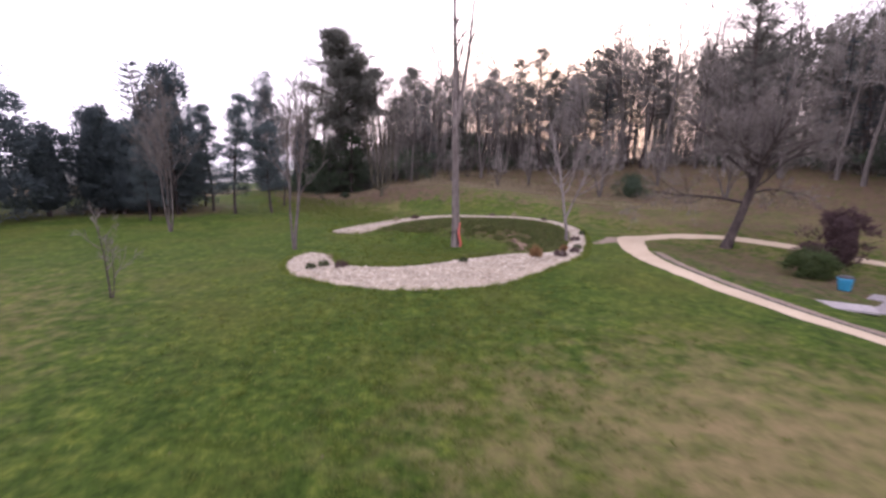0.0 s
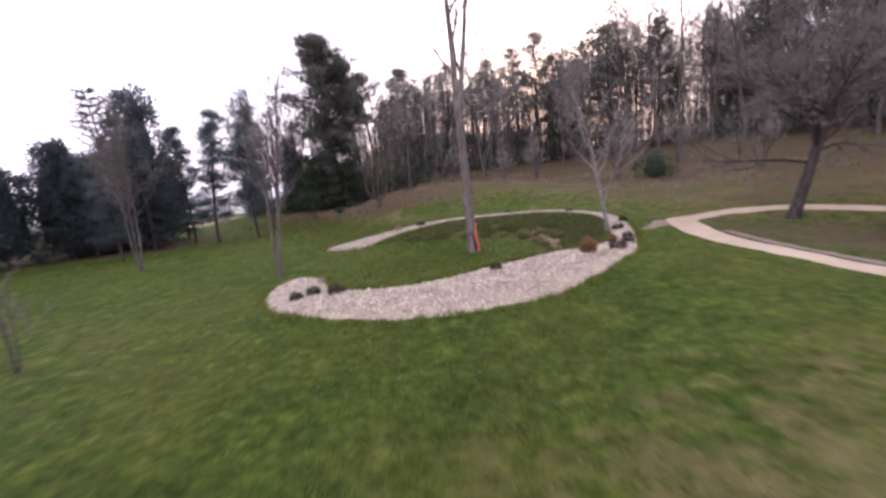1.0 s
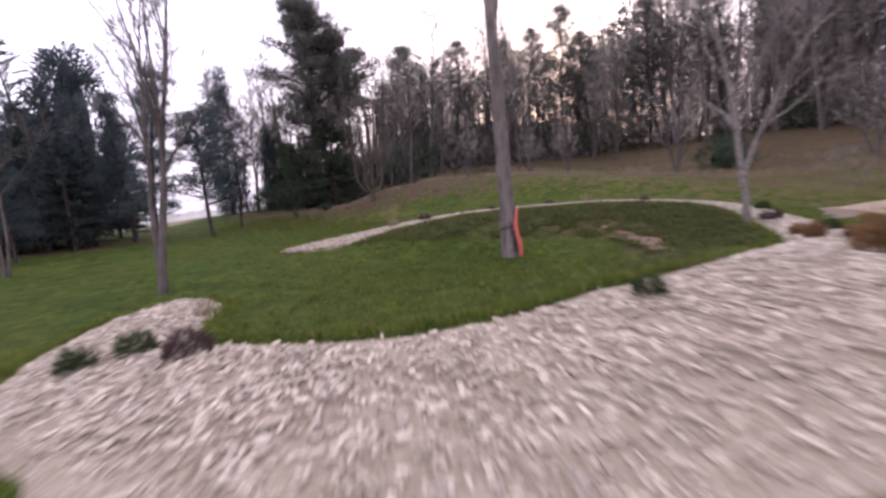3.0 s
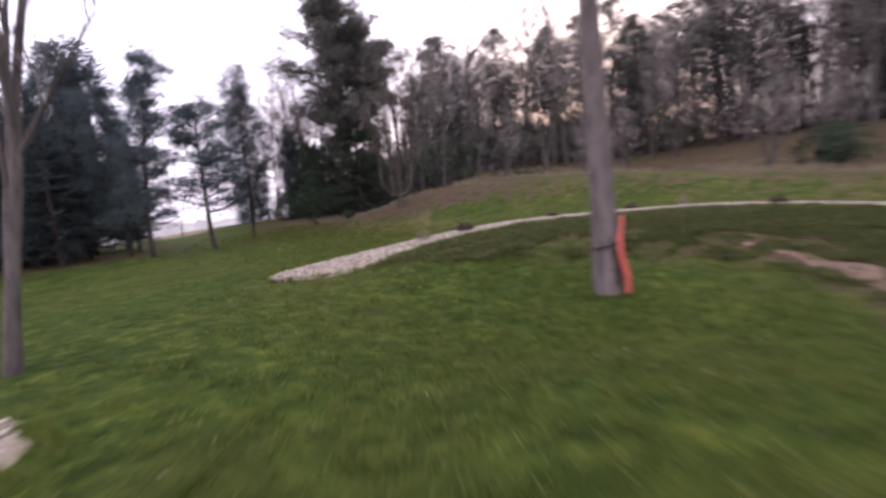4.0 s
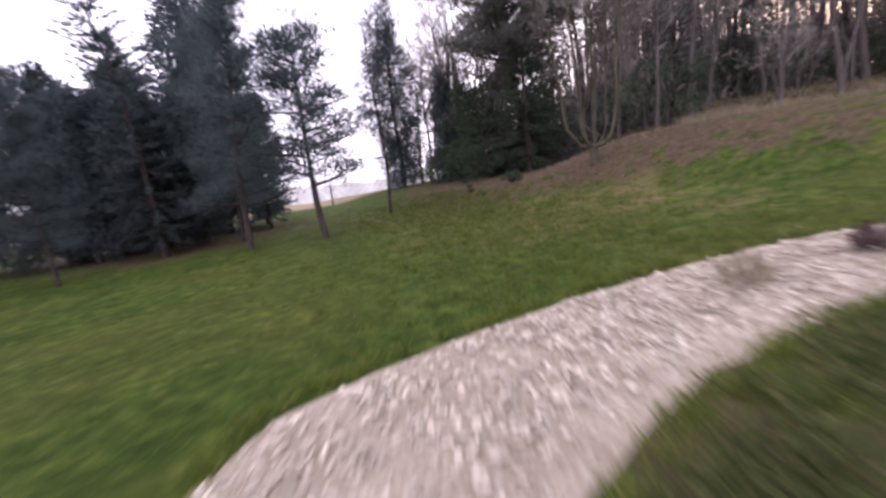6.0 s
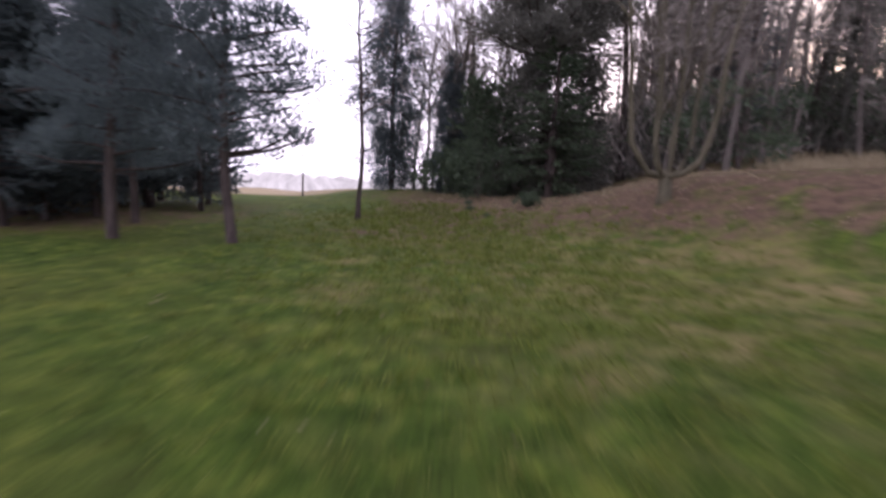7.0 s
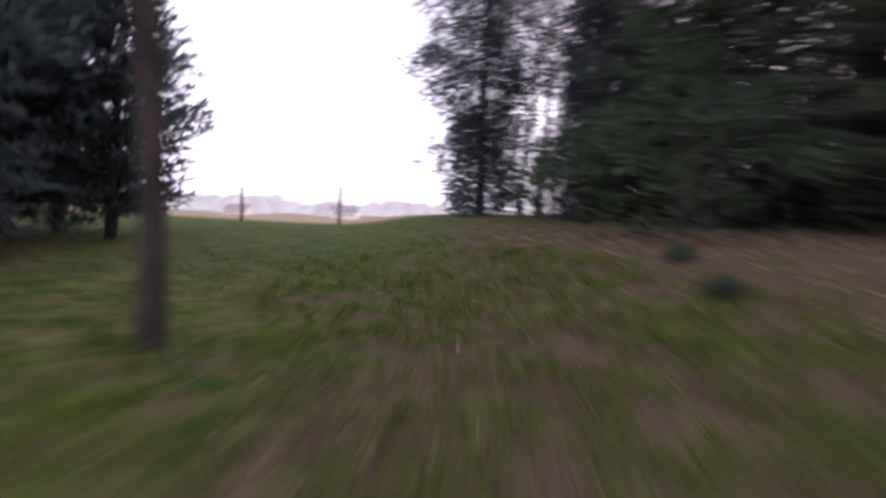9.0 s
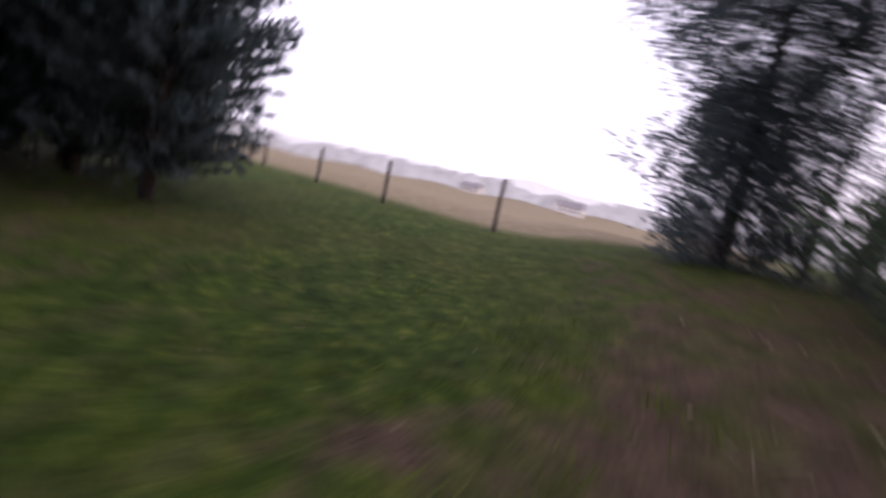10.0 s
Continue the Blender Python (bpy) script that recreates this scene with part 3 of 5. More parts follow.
def spreading_tree(name, seed, bole, r, lean, reach, limbs, mats, label, kids=(0, 6, 6, 5)):
    """A short leaning bole that breaks into wide, crooked limbs."""
    rng = random.Random(seed)
    t = thing(name, (0, 0, 0), label, "tree")
    trunk, wood, fine = Geo(), Geo(), Geo()
    pts, rad, d = bent(rng, Vector((0, 0, -0.15)), Vector((*lean, 1)), bole, r, r * 0.72, 6, 0.05, 0.02)
    rad[0] *= 1.3
    trunk.tube(pts, rad, 10, close=False)
    for k in range(limbs):
        az = 2 * math.pi * (k + 0.5 * rng.random()) / limbs
        rise = rng.choice((0.25, 0.8, 1.6, 2.8))
        q, _ = along(pts, rng.uniform(0.5, 1.0))
        branch(wood, fine, rng, q, Vector((math.cos(az), math.sin(az), rise)).normalized(), reach * rng.uniform(0.7, 1.1), r * rng.uniform(0.2, 0.4), 3, kids, 0.05, None, 0.95)
    part("trunk", trunk, mats[0], t)
    tagged(part("branchwork", wood, mats[1], t), kind="stuff")
    tagged(part("crown", fine, mats[2], t), kind="stuff")
    return t


def conifer(name, seed, height, radius, r, label, crown_from=0.18, whorls=22, per=6, mat=None, droop=-0.15, spray=0.34, dense=34, top=1.0, lean=(0.0, 0.0), bend=0.02, group="", gappy=0.0, flat=0.0):
    """Trunk, limbs in whorls, and many flat needle sprays on each limb."""
    rng = random.Random(seed)
    t = thing(name, (0, 0, 0), label, "conifer", group)
    trunk, limbs, leaf = Geo(), Geo(), Geo()
    pts, rad, _ = bent(rng, Vector((0, 0, -0.15)), Vector((*lean, 1)), height * 0.98, r, 0.02, 10, bend, 0.03)
    trunk.tube(pts, rad, 8, close=False)
    for w in range(whorls):
        f = crown_from + (1 - crown_from) * (w + 0.3 * rng.random()) / whorls
        if rng.random() < gappy:
            continue
        q, qd = along(pts, min(f, 0.995))
        g = (f - crown_from) / (1 - crown_from)
        reach = radius * ((1 - g) ** top * 0.92 + 0.08) * min(1.0, 0.55 + 2.2 * g)
        for k in range(per):
            az = rng.uniform(0, 2 * math.pi)
            if not flat:
                q = along(pts, min(0.995, f + rng.random() * (1 - crown_from) / whorls))[0]
            d = Vector((math.cos(az), math.sin(az), droop + 0.35 * g + rng.uniform(-0.2, 0.2)))
            ln = reach * rng.uniform(0.65, 1.12)
            lp, lr, ld = bent(rng, q, d, ln, max(0.008, r * 0.22 * (1 - g)), 0.004, 3, 0.08, 0.03)
            limbs.tube(lp, lr, 3, close=False)
            for s in range(max(3, int(dense * (0.35 + ln / radius)))):
                p, pd = along(lp, rng.uniform(0.12, 1.0))
                out = side_way(rng, pd, rng.uniform(0.1, 1.0))
                out.z = out.z * (1 - flat) + rng.uniform(-0.25, 0.2)
                leaf.spray(p, out, spray * rng.uniform(0.6, 1.25), spray * rng.uniform(0.15, 0.28), rng)
    part("trunk", trunk, BARK_DARK, t)
    tagged(part("branchwork", limbs, BARK_DARK, t), kind="stuff")
    tagged(part("crown", leaf, mat or NEEDLE, t, smooth=False), kind="stuff")
    return t


def pine(name, seed, height, r, label, crown_from=0.45, limbs=16, reach=2.4, tuft=0.30, clumps=4, dense=26, lean=(0.0, 0.0), mat=None, bend=0.05, group="", taper=0.65, size_range=(0.35, 0.7), dome=False, flatten=3.0, bias=(0.0, 0.0)):
    """A tall pine: bare trunk below, spreading limbs that carry clumps of needles."""
    rng = random.Random(seed)
    t = thing(name, (0, 0, 0), label, "pine", group)
    trunk, wood, leaf = Geo(), Geo(), Geo()
    pts, rad, _ = bent(rng, Vector((0, 0, -0.15)), Vector((*lean, 1)), height * 0.97, r, r * 0.2, 10, bend, 0.03)
    trunk.tube(pts, rad, 8, close=False)
    for k in range(limbs):
        f = crown_from + (1 - crown_from) * (k + rng.random()) / limbs
        q, qd = along(pts, min(f, 0.99))
        az = rng.uniform(0, 2 * math.pi)
        g = (f - crown_from) / (1 - crown_from)
        ln = reach * (min(1.0, 0.75 + 0.8 * g) * (1.0 - 0.9 * g**flatten) if dome else 1.05 - taper * g) * rng.uniform(0.6, 1.2)
        d = Vector((math.cos(az) + bias[0], math.sin(az) + bias[1], 0.1 + 0.35 * g))
        lp, lr, _ = bent(rng, q, d, ln, r * 0.28, 0.02, 4, 0.14, 0.04)
        wood.tube(lp, lr, 4, close=False)
        for c in range(clumps):
            p, pd = along(lp, 0.4 + 0.6 * (c + rng.random()) / clumps)
            p = p + Vector((rng.gauss(0, 0.25), rng.gauss(0, 0.25), rng.gauss(0.1, 0.12)))
            size = rng.uniform(*size_range)
            for s in range(dense):
                o = Vector((rng.gauss(0, 1), rng.gauss(0, 1), rng.gauss(0, 0.55)))
                o = o.normalized() * size * rng.random() ** 0.4
                leaf.spray(p + o, o + Vector((0, 0, 0.25)), tuft * rng.uniform(0.6, 1.2), tuft * rng.uniform(0.14, 0.28), rng)
    part("trunk", trunk, BARK_DARK, t)
    tagged(part("branchwork", wood, BARK_DARK, t), kind="stuff")
    tagged(part("crown", leaf, mat or NEEDLE, t, smooth=False), kind="stuff")
    return t


def leafy_mass(name, seed, height, profile, r, label, count, mat, spray=0.35, category="tree", up=0.3, stems=1, group="", rough=0.18, inner=0.55, core=0.5, clump=0.6, even=False):
    """An evergreen whose outline is a profile of (share of height, radius), filled with leaf sprays round a stem."""
    rng = random.Random(seed)
    t = thing(name, (0, 0, 0), label, category, group)
    trunk, leaf = Geo(), Geo()
    for s in range(stems):
        lean = Vector((rng.uniform(-0.15, 0.15), rng.uniform(-0.15, 0.15), 1)) if stems > 1 else Vector((0, 0, 1))
        pts, rad, _ = bent(rng, Vector((0, 0, -0.1)), lean, height * 0.85, r, r * 0.15, 6, 0.03, 0.03)
        trunk.tube(pts, rad, 7, close=False)
    off = rng.uniform(0, 50)
    heights, radii = [q[0] for q in profile], [q[1] for q in profile]
    per = 60
    for i in range(count // per):
        f = rng.uniform(heights[0], heights[-1])
        if even:
            while rng.random() > float(np.interp(f, heights, radii)) / max(radii):
                f = rng.uniform(heights[0], heights[-1])
        rr = float(np.interp(f, heights, radii))
        az = rng.uniform(0, 2 * math.pi)
        lump = 1 + rough * 2.2 * noise.noise((math.cos(az) * 1.6 + off, math.sin(az) * 1.6, f * height * 0.55))
        out = Vector((math.cos(az), math.sin(az), 0))
        mid = out * (rr * lump * (inner + (1 - inner) * rng.random() ** 0.5)) + Vector((0, 0, f * height))
        size = clump * rng.uniform(0.7, 1.3)
        for k in range(per):
            o = Vector((rng.gauss(0, 1), rng.gauss(0, 1), rng.gauss(0, 0.6))) * size * 0.5
            leaf.spray(mid + o, out * 0.8 + o.normalized() * 0.9 + Vector((0, 0, up)), spray * rng.uniform(0.6, 1.3), spray * rng.uniform(0.2, 0.36), rng)
    rings, segs, base = 9, 11, len(leaf.v)
    for j in range(rings + 1):
        f = profile[0][0] + 0.03 + (profile[-1][0] - profile[0][0] - 0.06) * j / rings
        rr = np.interp(f, [q[0] for q in profile], [q[1] for q in profile])
        for k in range(segs):
            az = 2 * math.pi * k / segs
            lump = 1 + rough * 2.2 * noise.noise((math.cos(az) * 1.6 + off, math.sin(az) * 1.6, f * height * 0.55))
            q = core * rr * lump * (0.25 if j in (0, rings) else 1.0) * rng.uniform(0.85, 1.1)
            leaf.v.append((math.cos(az) * q, math.sin(az) * q, f * height + rng.uniform(-0.1, 0.1)))
    for j in range(rings if core else 0):
        for k in range(segs):
            leaf.f.append((base + j * segs + k, base + j * segs + (k + 1) % segs, base + (j + 1) * segs + (k + 1) % segs, base + (j + 1) * segs + k))
    part("trunk", trunk, BARK_DARK, t)
    tagged(part("crown", leaf, mat, t, smooth=False), kind="stuff")
    return t


def plant(ob, x, y, turn=0.0, scale=1.0, sink=0.0):
    ob.matrix_basis = pose(x, y, ground_z(x, y) - sink, 0, 0, turn)
    ob.scale = (scale,) * 3
    return ob


def again(ob, x, y, turn, scale, label=""):
    keep = ob.scale.copy()
    ob.scale = (scale,) * 3
    c = copy_thing(ob, pose(x, y, ground_z(x, y), 0, 0, turn))
    ob.scale = keep
    return tagged(c, label) if label else c


# the tall tree inside the ring, with its two leaders
tall = bare_tree("tall_tree", 11, 15.5, 0.235, [(0.005, 0.0, 1.0, 0.95), (0.2, 0.03, 0.55, 0.55, 0.39), (-0.75, 0.1, 0.16, 0.25, 0.49)], (BARK_GREY, BARK_GREY, TWIG_LAWN), "tall grey-barked bare tree standing on the lawn", crown_from=0.56, limbs=9, limb_len=0.16, kids=(0, 4, 3), depth=2, wob=0.018, limb_angle=(0.3, 0.8))
plant(tall, 0.44, 24.3)
# pale forked tree in the ring bed
birch = bare_tree("pale_forked_tree", 5, 7.5, 0.085, [(-0.02, 0.0, 1.0, 1.0), (0.42, 0.05, 0.7, 0.65, 0.17)], (BARK_PALE, BARK_PALE, TWIG_LAWN), "small pale-barked bare tree forking low down", crown_from=0.28, limbs=16, limb_len=0.3, kids=(0, 5, 5), depth=2, wob=0.05)
plant(birch, 5.9, 23.0)
# dark leaning tree by the gravel path
oak = spreading_tree("spreading_tree", 23, 5.2, 0.25, (0.2, 0.02), 4.6, 17, (BARK_DARK, BARK_DARK, TWIG_LAWN), "dark leaning bare tree with a dense twiggy crown", kids=(0, 9, 8, 7))
plant(oak, 14.9, 25.1)
twin = bare_tree("two_stemmed_tree", 8, 7.6, 0.085, [(0.01, 0.03, 1.0, 1.0), (-0.24, 0.36, 0.95, 0.75), (0.14, 0.05, 0.65, 0.45, 0.3), (-0.08, 0.16, 0.6, 0.4, 0.36)], (BARK_MID, BARK_MID, TWIG_LAWN), "bare tree with two slim stems rising from one foot", crown_from=0.3, limbs=9, limb_len=0.26, kids=(0, 5, 4), depth=2, lift=0.2, limb_angle=(0.25, 0.6))
plant(twin, -6.9, 20.9)
left_tree = bare_tree("two_stemmed_tree", 9, 8.6, 0.062, [(-0.16, 0.0, 1.0, 0.9), (0.12, 0.05, 0.95, 1.0), (0.01, -0.1, 0.9, 0.8)], (BARK_MID, BARK_MID, TWIG_LAWN), "bare tree with three slim grey-brown stems in the lawn", crown_from=0.3, limbs=16, limb_len=0.34, kids=(0, 7, 5), depth=2, lift=0.16, limb_angle=(0.25, 0.7))
plant(left_tree, -16.6, 27.8)
sapling = bare_tree("sapling", 10, 2.6, 0.035, [(0.0, 0.0, 1.0, 1.0), (0.15, 0.1, 0.7, 0.7)], (BARK_DARK, BARK_DARK, TWIG_LAWN), "thin bare sapling in the lawn", crown_from=0.3, limbs=10, limb_len=0.4, kids=(0, 4), depth=1, lift=0.1)
plant(sapling, -9.7, 13.0)
# conifers at the lawn's far side
open_pine = pine("open_pine", 31, 9.2, 0.12, "slim young pine with open tufted boughs on the lawn", crown_from=0.17, limbs=50, reach=1.75, clumps=5, dense=110, tuft=0.15, size_range=(0.25, 0.5), taper=0.7, lean=(-0.04, 0.0), bend=0.04)
plant(open_pine, -16.7, 36.8)
bent_pine = pine("bent_pine", 32, 6.8, 0.12, "young pine with a crooked leaning trunk", crown_from=0.28, limbs=40, reach=1.95, clumps=5, dense=110, tuft=0.15, size_range=(0.25, 0.5), lean=(-0.2, 0.0), taper=0.55, bias=(0.25, 0.1))
plant(bent_pine, -14.1, 37.6)
again(open_pine, -21.15, 33.1, 160, 0.74, "small pine with sparse tufted boughs and a clear trunk")
pagoda = conifer("layered_conifer", 33, 12.3, 3.0, 0.17, "tall dark conifer with sparse layered boughs", crown_from=0.06, whorls=22, per=9, droop=0.0, flat=0.6, spray=0.28, dense=48, gappy=0.0, top=0.55)
plant(pagoda, -24.7, 39.4)
spruce_b = conifer("spruce", 38, 8.6, 2.3, 0.14, "dark spruce among the lawn's conifers", crown_from=0.1, whorls=26, per=8, spray=0.24, dense=46)
plant(spruce_b, -21.3, 36.9)
cypress = leafy_mass("cypress", 35, 10.2, [(0.03, 1.1), (0.2, 1.65), (0.6, 1.6), (0.85, 1.15), (0.96, 0.75), (1.0, 0.3)], 0.2, "dense dark columnar cypress with a blunt top", 10000, CEDAR, 0.30, "cypress", 0.7)
plant(cypress, -25.4, 43.6, 0, 1.22)
again(cypress, -27.6, 37.6, 80, 0.72)
again(cypress, -25.4, 36.8, 20, 0.68)
again(spruce_b, -22.4, 39.8, 100, 0.9)
again(spruce_b, -26.8, 36.4, 200, 1.0)
again(cypress, -27.0, 43.5, 160, 0.8)
again(cypress, -29.6, 40.6, 250, 0.75)
again(spruce_b, -24.6, 38.6, 300, 1.0)
again(open_pine, -19.6, 39.2, 140, 0.95)
again(spruce_b, -22.6, 43.8, 40, 0.8)
round_fir = leafy_mass("round_evergreen", 36, 7.2, [(0.04, 2.0), (0.25, 2.6), (0.6, 2.1), (0.85, 1.2), (1.0, 0.2)], 0.2, "broad dark evergreen tree by the lawn", 9000, CEDAR, 0.30, "evergreen", 0.4)
plant(round_fir, -31.5, 31.0, 0, 1.5)
again(round_fir, -29.5, 34.5, 120, 0.9)
again(round_fir, -36.0, 33.0, 200, 1.5)
again(round_fir, -24.2, 38.6, 30, 1.05)
again(round_fir, -27.6, 37.2, 250, 1.1)
spruce = conifer("spruce", 37, 7.9, 2.75, 0.15, "dark spruce at the lawn's edge", crown_from=0.09, whorls=40, per=12, droop=0.12, spray=0.26, dense=52, top=0.8, lean=(0.07, 0.05))
plant(spruce, -25.8, 46.8)
again(spruce, -28.6, 46.4, 120, 1.15)
again(spruce, -22.0, 38.2, 200, 0.8)
again(spruce, -31.5, 43.0, 70, 1.1)
thin = bare_tree("thin_tree", 41, 8.5, 0.088, [(0.05, 0.0, 1.0, 1.0)], (BARK_DARK, BARK_DARK, TWIG_LAWN), "thin dark bare tree on the lawn", crown_from=0.42, limbs=22, limb_len=0.11, kids=(0, 4, 4), depth=2, lift=0.03, wob=0.07, limb_angle=(0.8, 1.3))
plant(thin, -15.3, 43.87)
again(round_fir, -29.8, 44.6, 60, 1.05)
again(round_fir, -26.6, 39.6, 10, 0.95)
again(round_fir, -27.9, 45.2, 140, 0.85)

def last_leaves():
    """Dark leaf clusters left on the tall tree's upper twigs."""
    rng = random.Random(12)
    g = Geo()
    for k in range(34):
        f = rng.uniform(0.6, 1.0)
        az, q = rng.uniform(0, 6.28), rng.uniform(0.3, 1.9) if k % 3 else rng.uniform(2.2, 3.9)
        mid = Vector((0.25 + math.cos(az) * q, math.sin(az) * q, 15.5 * f))
        for n in range(16):
            o = Vector((rng.gauss(0, 1), rng.gauss(0, 1), rng.gauss(0, 0.8))) * 0.14
            g.spray(mid + o, o + Vector((0, 0, -0.1)), rng.uniform(0.08, 0.16), 0.06, rng)
        g.cone(Vector((0.25 + math.cos(az) * 0.1, math.sin(az) * 0.1, 15.5 * f - 0.3 - 0.5 * q)), mid, 0.018)
    tagged(part("leaf_clusters", g, IVY, tall, smooth=False), kind="stuff")


last_leaves()


def bark_patch():
    """A dark rough patch low on the tall tree's trunk."""
    g = Geo()
    rows, cols = 16, 12
    for j in range(rows + 1):
        z = 0.04 + 0.72 * j / rows
        r = 0.243 - 0.018 * j / rows
        for i in range(cols + 1):
            a = radians(-95 + 85 * i / cols)
            q = r + 0.008 * noise.noise((a * 6, z * 9, 1))
            g.v.append((math.cos(a) * q + 0.012 * z, math.sin(a) * q, z))
    for j in range(rows):
        for i in range(cols):
            e = math.hypot((i + 0.5) / cols * 2 - 1, (j + 0.5) / rows * 2 - 1) + 0.5 * noise.noise((i * 0.45, j * 0.45, 6))
            if e < 0.95:
                n = cols + 1
                g.f.append((j * n + i, j * n + i + 1, (j + 1) * n + i + 1, (j + 1) * n + i))
    part("bark_patch", g, BARK_DARK, tall, "dark rough patch on the bark")


bark_patch()


TWIG_W = 0.027

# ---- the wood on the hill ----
wood_a = bare_tree("woodland_tree", 51, 13.5, 0.15, [(0.03, 0.0, 1.0, 1.0)], (BARK_WOOD, BARK_WOOD, TWIG_HAZED), "slender bare woodland tree", crown_from=0.4, limbs=24, limb_len=0.25, kids=(0, 7, 5), depth=2, lift=0.07, wob=0.05, spread=1.0, full_top=True, limb_angle=(0.4, 1.1), group="trees of the wood")
wood_b = bare_tree("woodland_tree", 52, 12.0, 0.14, [(-0.06, 0.02, 1.0, 1.0), (0.12, 0.0, 0.85, 0.75)], (BARK_WOOD, BARK_WOOD, TWIG_HAZED), "forked bare woodland tree", crown_from=0.38, limbs=20, limb_len=0.27, kids=(0, 7, 5), depth=2, lift=0.07, wob=0.05, spread=1.0, full_top=True, limb_angle=(0.4, 1.1), group="trees of the wood")
wood_c = bare_tree("woodland_tree", 53, 15.0, 0.19, [(0.0, 0.05, 1.0, 1.0)], (BARK_WOOD, BARK_WOOD, TWIG_HAZED), "tall bare woodland tree with a broad crown", crown_from=0.42, limbs=24, limb_len=0.29, kids=(0, 7, 5), depth=2, lift=0.07, wob=0.05, spread=1.0, full_top=True, limb_angle=(0.4, 1.1), group="trees of the wood")
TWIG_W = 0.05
wood_d = bare_tree("woodland_tree", 58, 13.5, 0.16, [(0.03, 0.02, 1.0, 1.0)], (BARK_WOOD, BARK_WOOD, TWIG_HAZED), "bare tree deep in the wood", crown_from=0.3, limbs=20, limb_len=0.28, kids=(0, 6, 3), depth=2, lift=0.07, wob=0.05, spread=1.0, full_top=True, limb_angle=(0.4, 1.1), group="trees of the wood")
ivy_tree = leafy_mass("ivy_clad_tree", 54, 9.5, [(0.0, 0.5), (0.25, 0.9), (0.6, 1.15), (0.85, 0.8), (1.0, 0.2)], 0.16, "woodland tree thickly clad in haze-greyed ivy", 4200, PINE_HAZED, 0.26, "tree", 0.2, group="trees of the wood", rough=0.6, core=0.2)
scots = pine("tall_pine", 55, 14.5, 0.2, "tall woodland pine with rounded clumps of needles", crown_from=0.42, limbs=44, reach=2.7, clumps=5, dense=44, tuft=0.24, size_range=(0.3, 0.65), dome=True, mat=PINE_HAZED, group="trees of the wood")
dark_fir = conifer("dark_fir", 56, 13.5, 2.4, 0.18, "dark conifer standing in the wood", crown_from=0.12, whorls=24, per=6, spray=0.3, mat=CEDAR, dense=24, gappy=0.1, group="trees of the wood")
holly = leafy_mass("holly_bush", 57, 3.4, [(0.0, 1.3), (0.35, 1.9), (0.7, 1.5), (1.0, 0.3)], 0.06, "dark evergreen bush under the trees", 1700, IVY, 0.28, "bush", 0.3, stems=3, group="undergrowth", rough=0.5, core=0.0)
big_thicket = bare_tree("thicket", 60, 7.5, 0.06, [(-0.3, 0.1, 0.9, 0.9), (0.1, 0.25, 1.0, 1.0), (0.3, -0.2, 0.9, 0.9), (-0.1, -0.3, 0.8, 0.8)], (BARK_MID, BARK_MID, TWIG_LAWN), "tall bare thicket deep in the wood", crown_from=0.12, limbs=9, limb_len=0.36, kids=(0, 4, 3), depth=2, lift=0.05, spread=1.1, limb_angle=(0.4, 1.1), group="undergrowth", category="bush")
TWIG_W = 0.03
thicket = bare_tree("thicket", 59, 4.2, 0.04, [(-0.4, 0.1, 0.9, 0.9), (0.1, 0.3, 1.0, 1.0), (0.4, -0.2, 0.9, 0.9), (-0.1, -0.35, 0.8, 0.8)], (BARK_MID, BARK_MID, TWIG_LAWN), "dense bare thicket under the trees", crown_from=0.15, limbs=7, limb_len=0.4, kids=(0, 4, 4), depth=2, lift=0.05, spread=1.1, limb_angle=(0.4, 1.1), group="undergrowth", category="bush")
for proto, x, y in ((thicket, 2.0, 53.0), (big_thicket, 9.0, 63.0), (wood_a, -2.5, 53.5), (wood_b, 3.5, 52.5), (wood_c, 6.0, 58.0), (ivy_tree, -17.5, 59.5), (scots, 9.0, 66.0), (dark_fir, 22.0, 60.0), (wood_d, 14.0, 62.0), (holly, -3.5, 51.5)):
    plant(proto, x, y)

# single trees that stand out
great_pine = pine("great_pine", 61, 17.2, 0.34, "tall broad pine with an ivy-clad trunk at the wood's edge", crown_from=0.36, limbs=84, reach=5.6, clumps=6, dense=90, tuft=0.3, dome=True, flatten=2.2, size_range=(0.35, 0.85), bias=(0.3, 0.0), mat=PINE_HAZED)
plant(great_pine, -11.2, 54.1)

side_pine = pine("broken_pine", 73, 13.2, 0.22, "pine with a broad flat crown beside the great pine", crown_from=0.62, limbs=26, reach=3.0, clumps=5, dense=80, tuft=0.32, dome=True, flatten=2.5, size_range=(0.4, 0.8), mat=PINE_HAZED)
plant(side_pine, -8.0, 57.0)


def ivy_mantle(tree, height, radius, seed, count):
    """Ivy hanging round a trunk, thick and ragged."""
    rng = random.Random(seed)
    g = Geo()
    for i in range(count // 40):
        z = height * rng.random()
        az = rng.uniform(0, 6.28)
        q = radius * (0.85 + 0.6 * noise.noise((math.cos(az) * 1.5, math.sin(az) * 1.5, z * 0.6 + seed))) * (1.15 - 0.35 * z / height) * rng.uniform(0.5, 1.25)
        mid = Vector((math.cos(az) * q, math.sin(az) * q, z))
        for k in range(40):
            o = Vector((rng.gauss(0, 1), rng.gauss(0, 1), rng.gauss(0, 0.9))) * 0.3
            g.spray(mid + o, o + Vector((math.cos(az), math.sin(az), -0.3)), rng.uniform(0.12, 0.28), rng.uniform(0.07, 0.12), rng)
    tagged(part("ivy", g, PINE_HAZED, tree, "haze-greyed green ivy", smooth=False), kind="stuff")


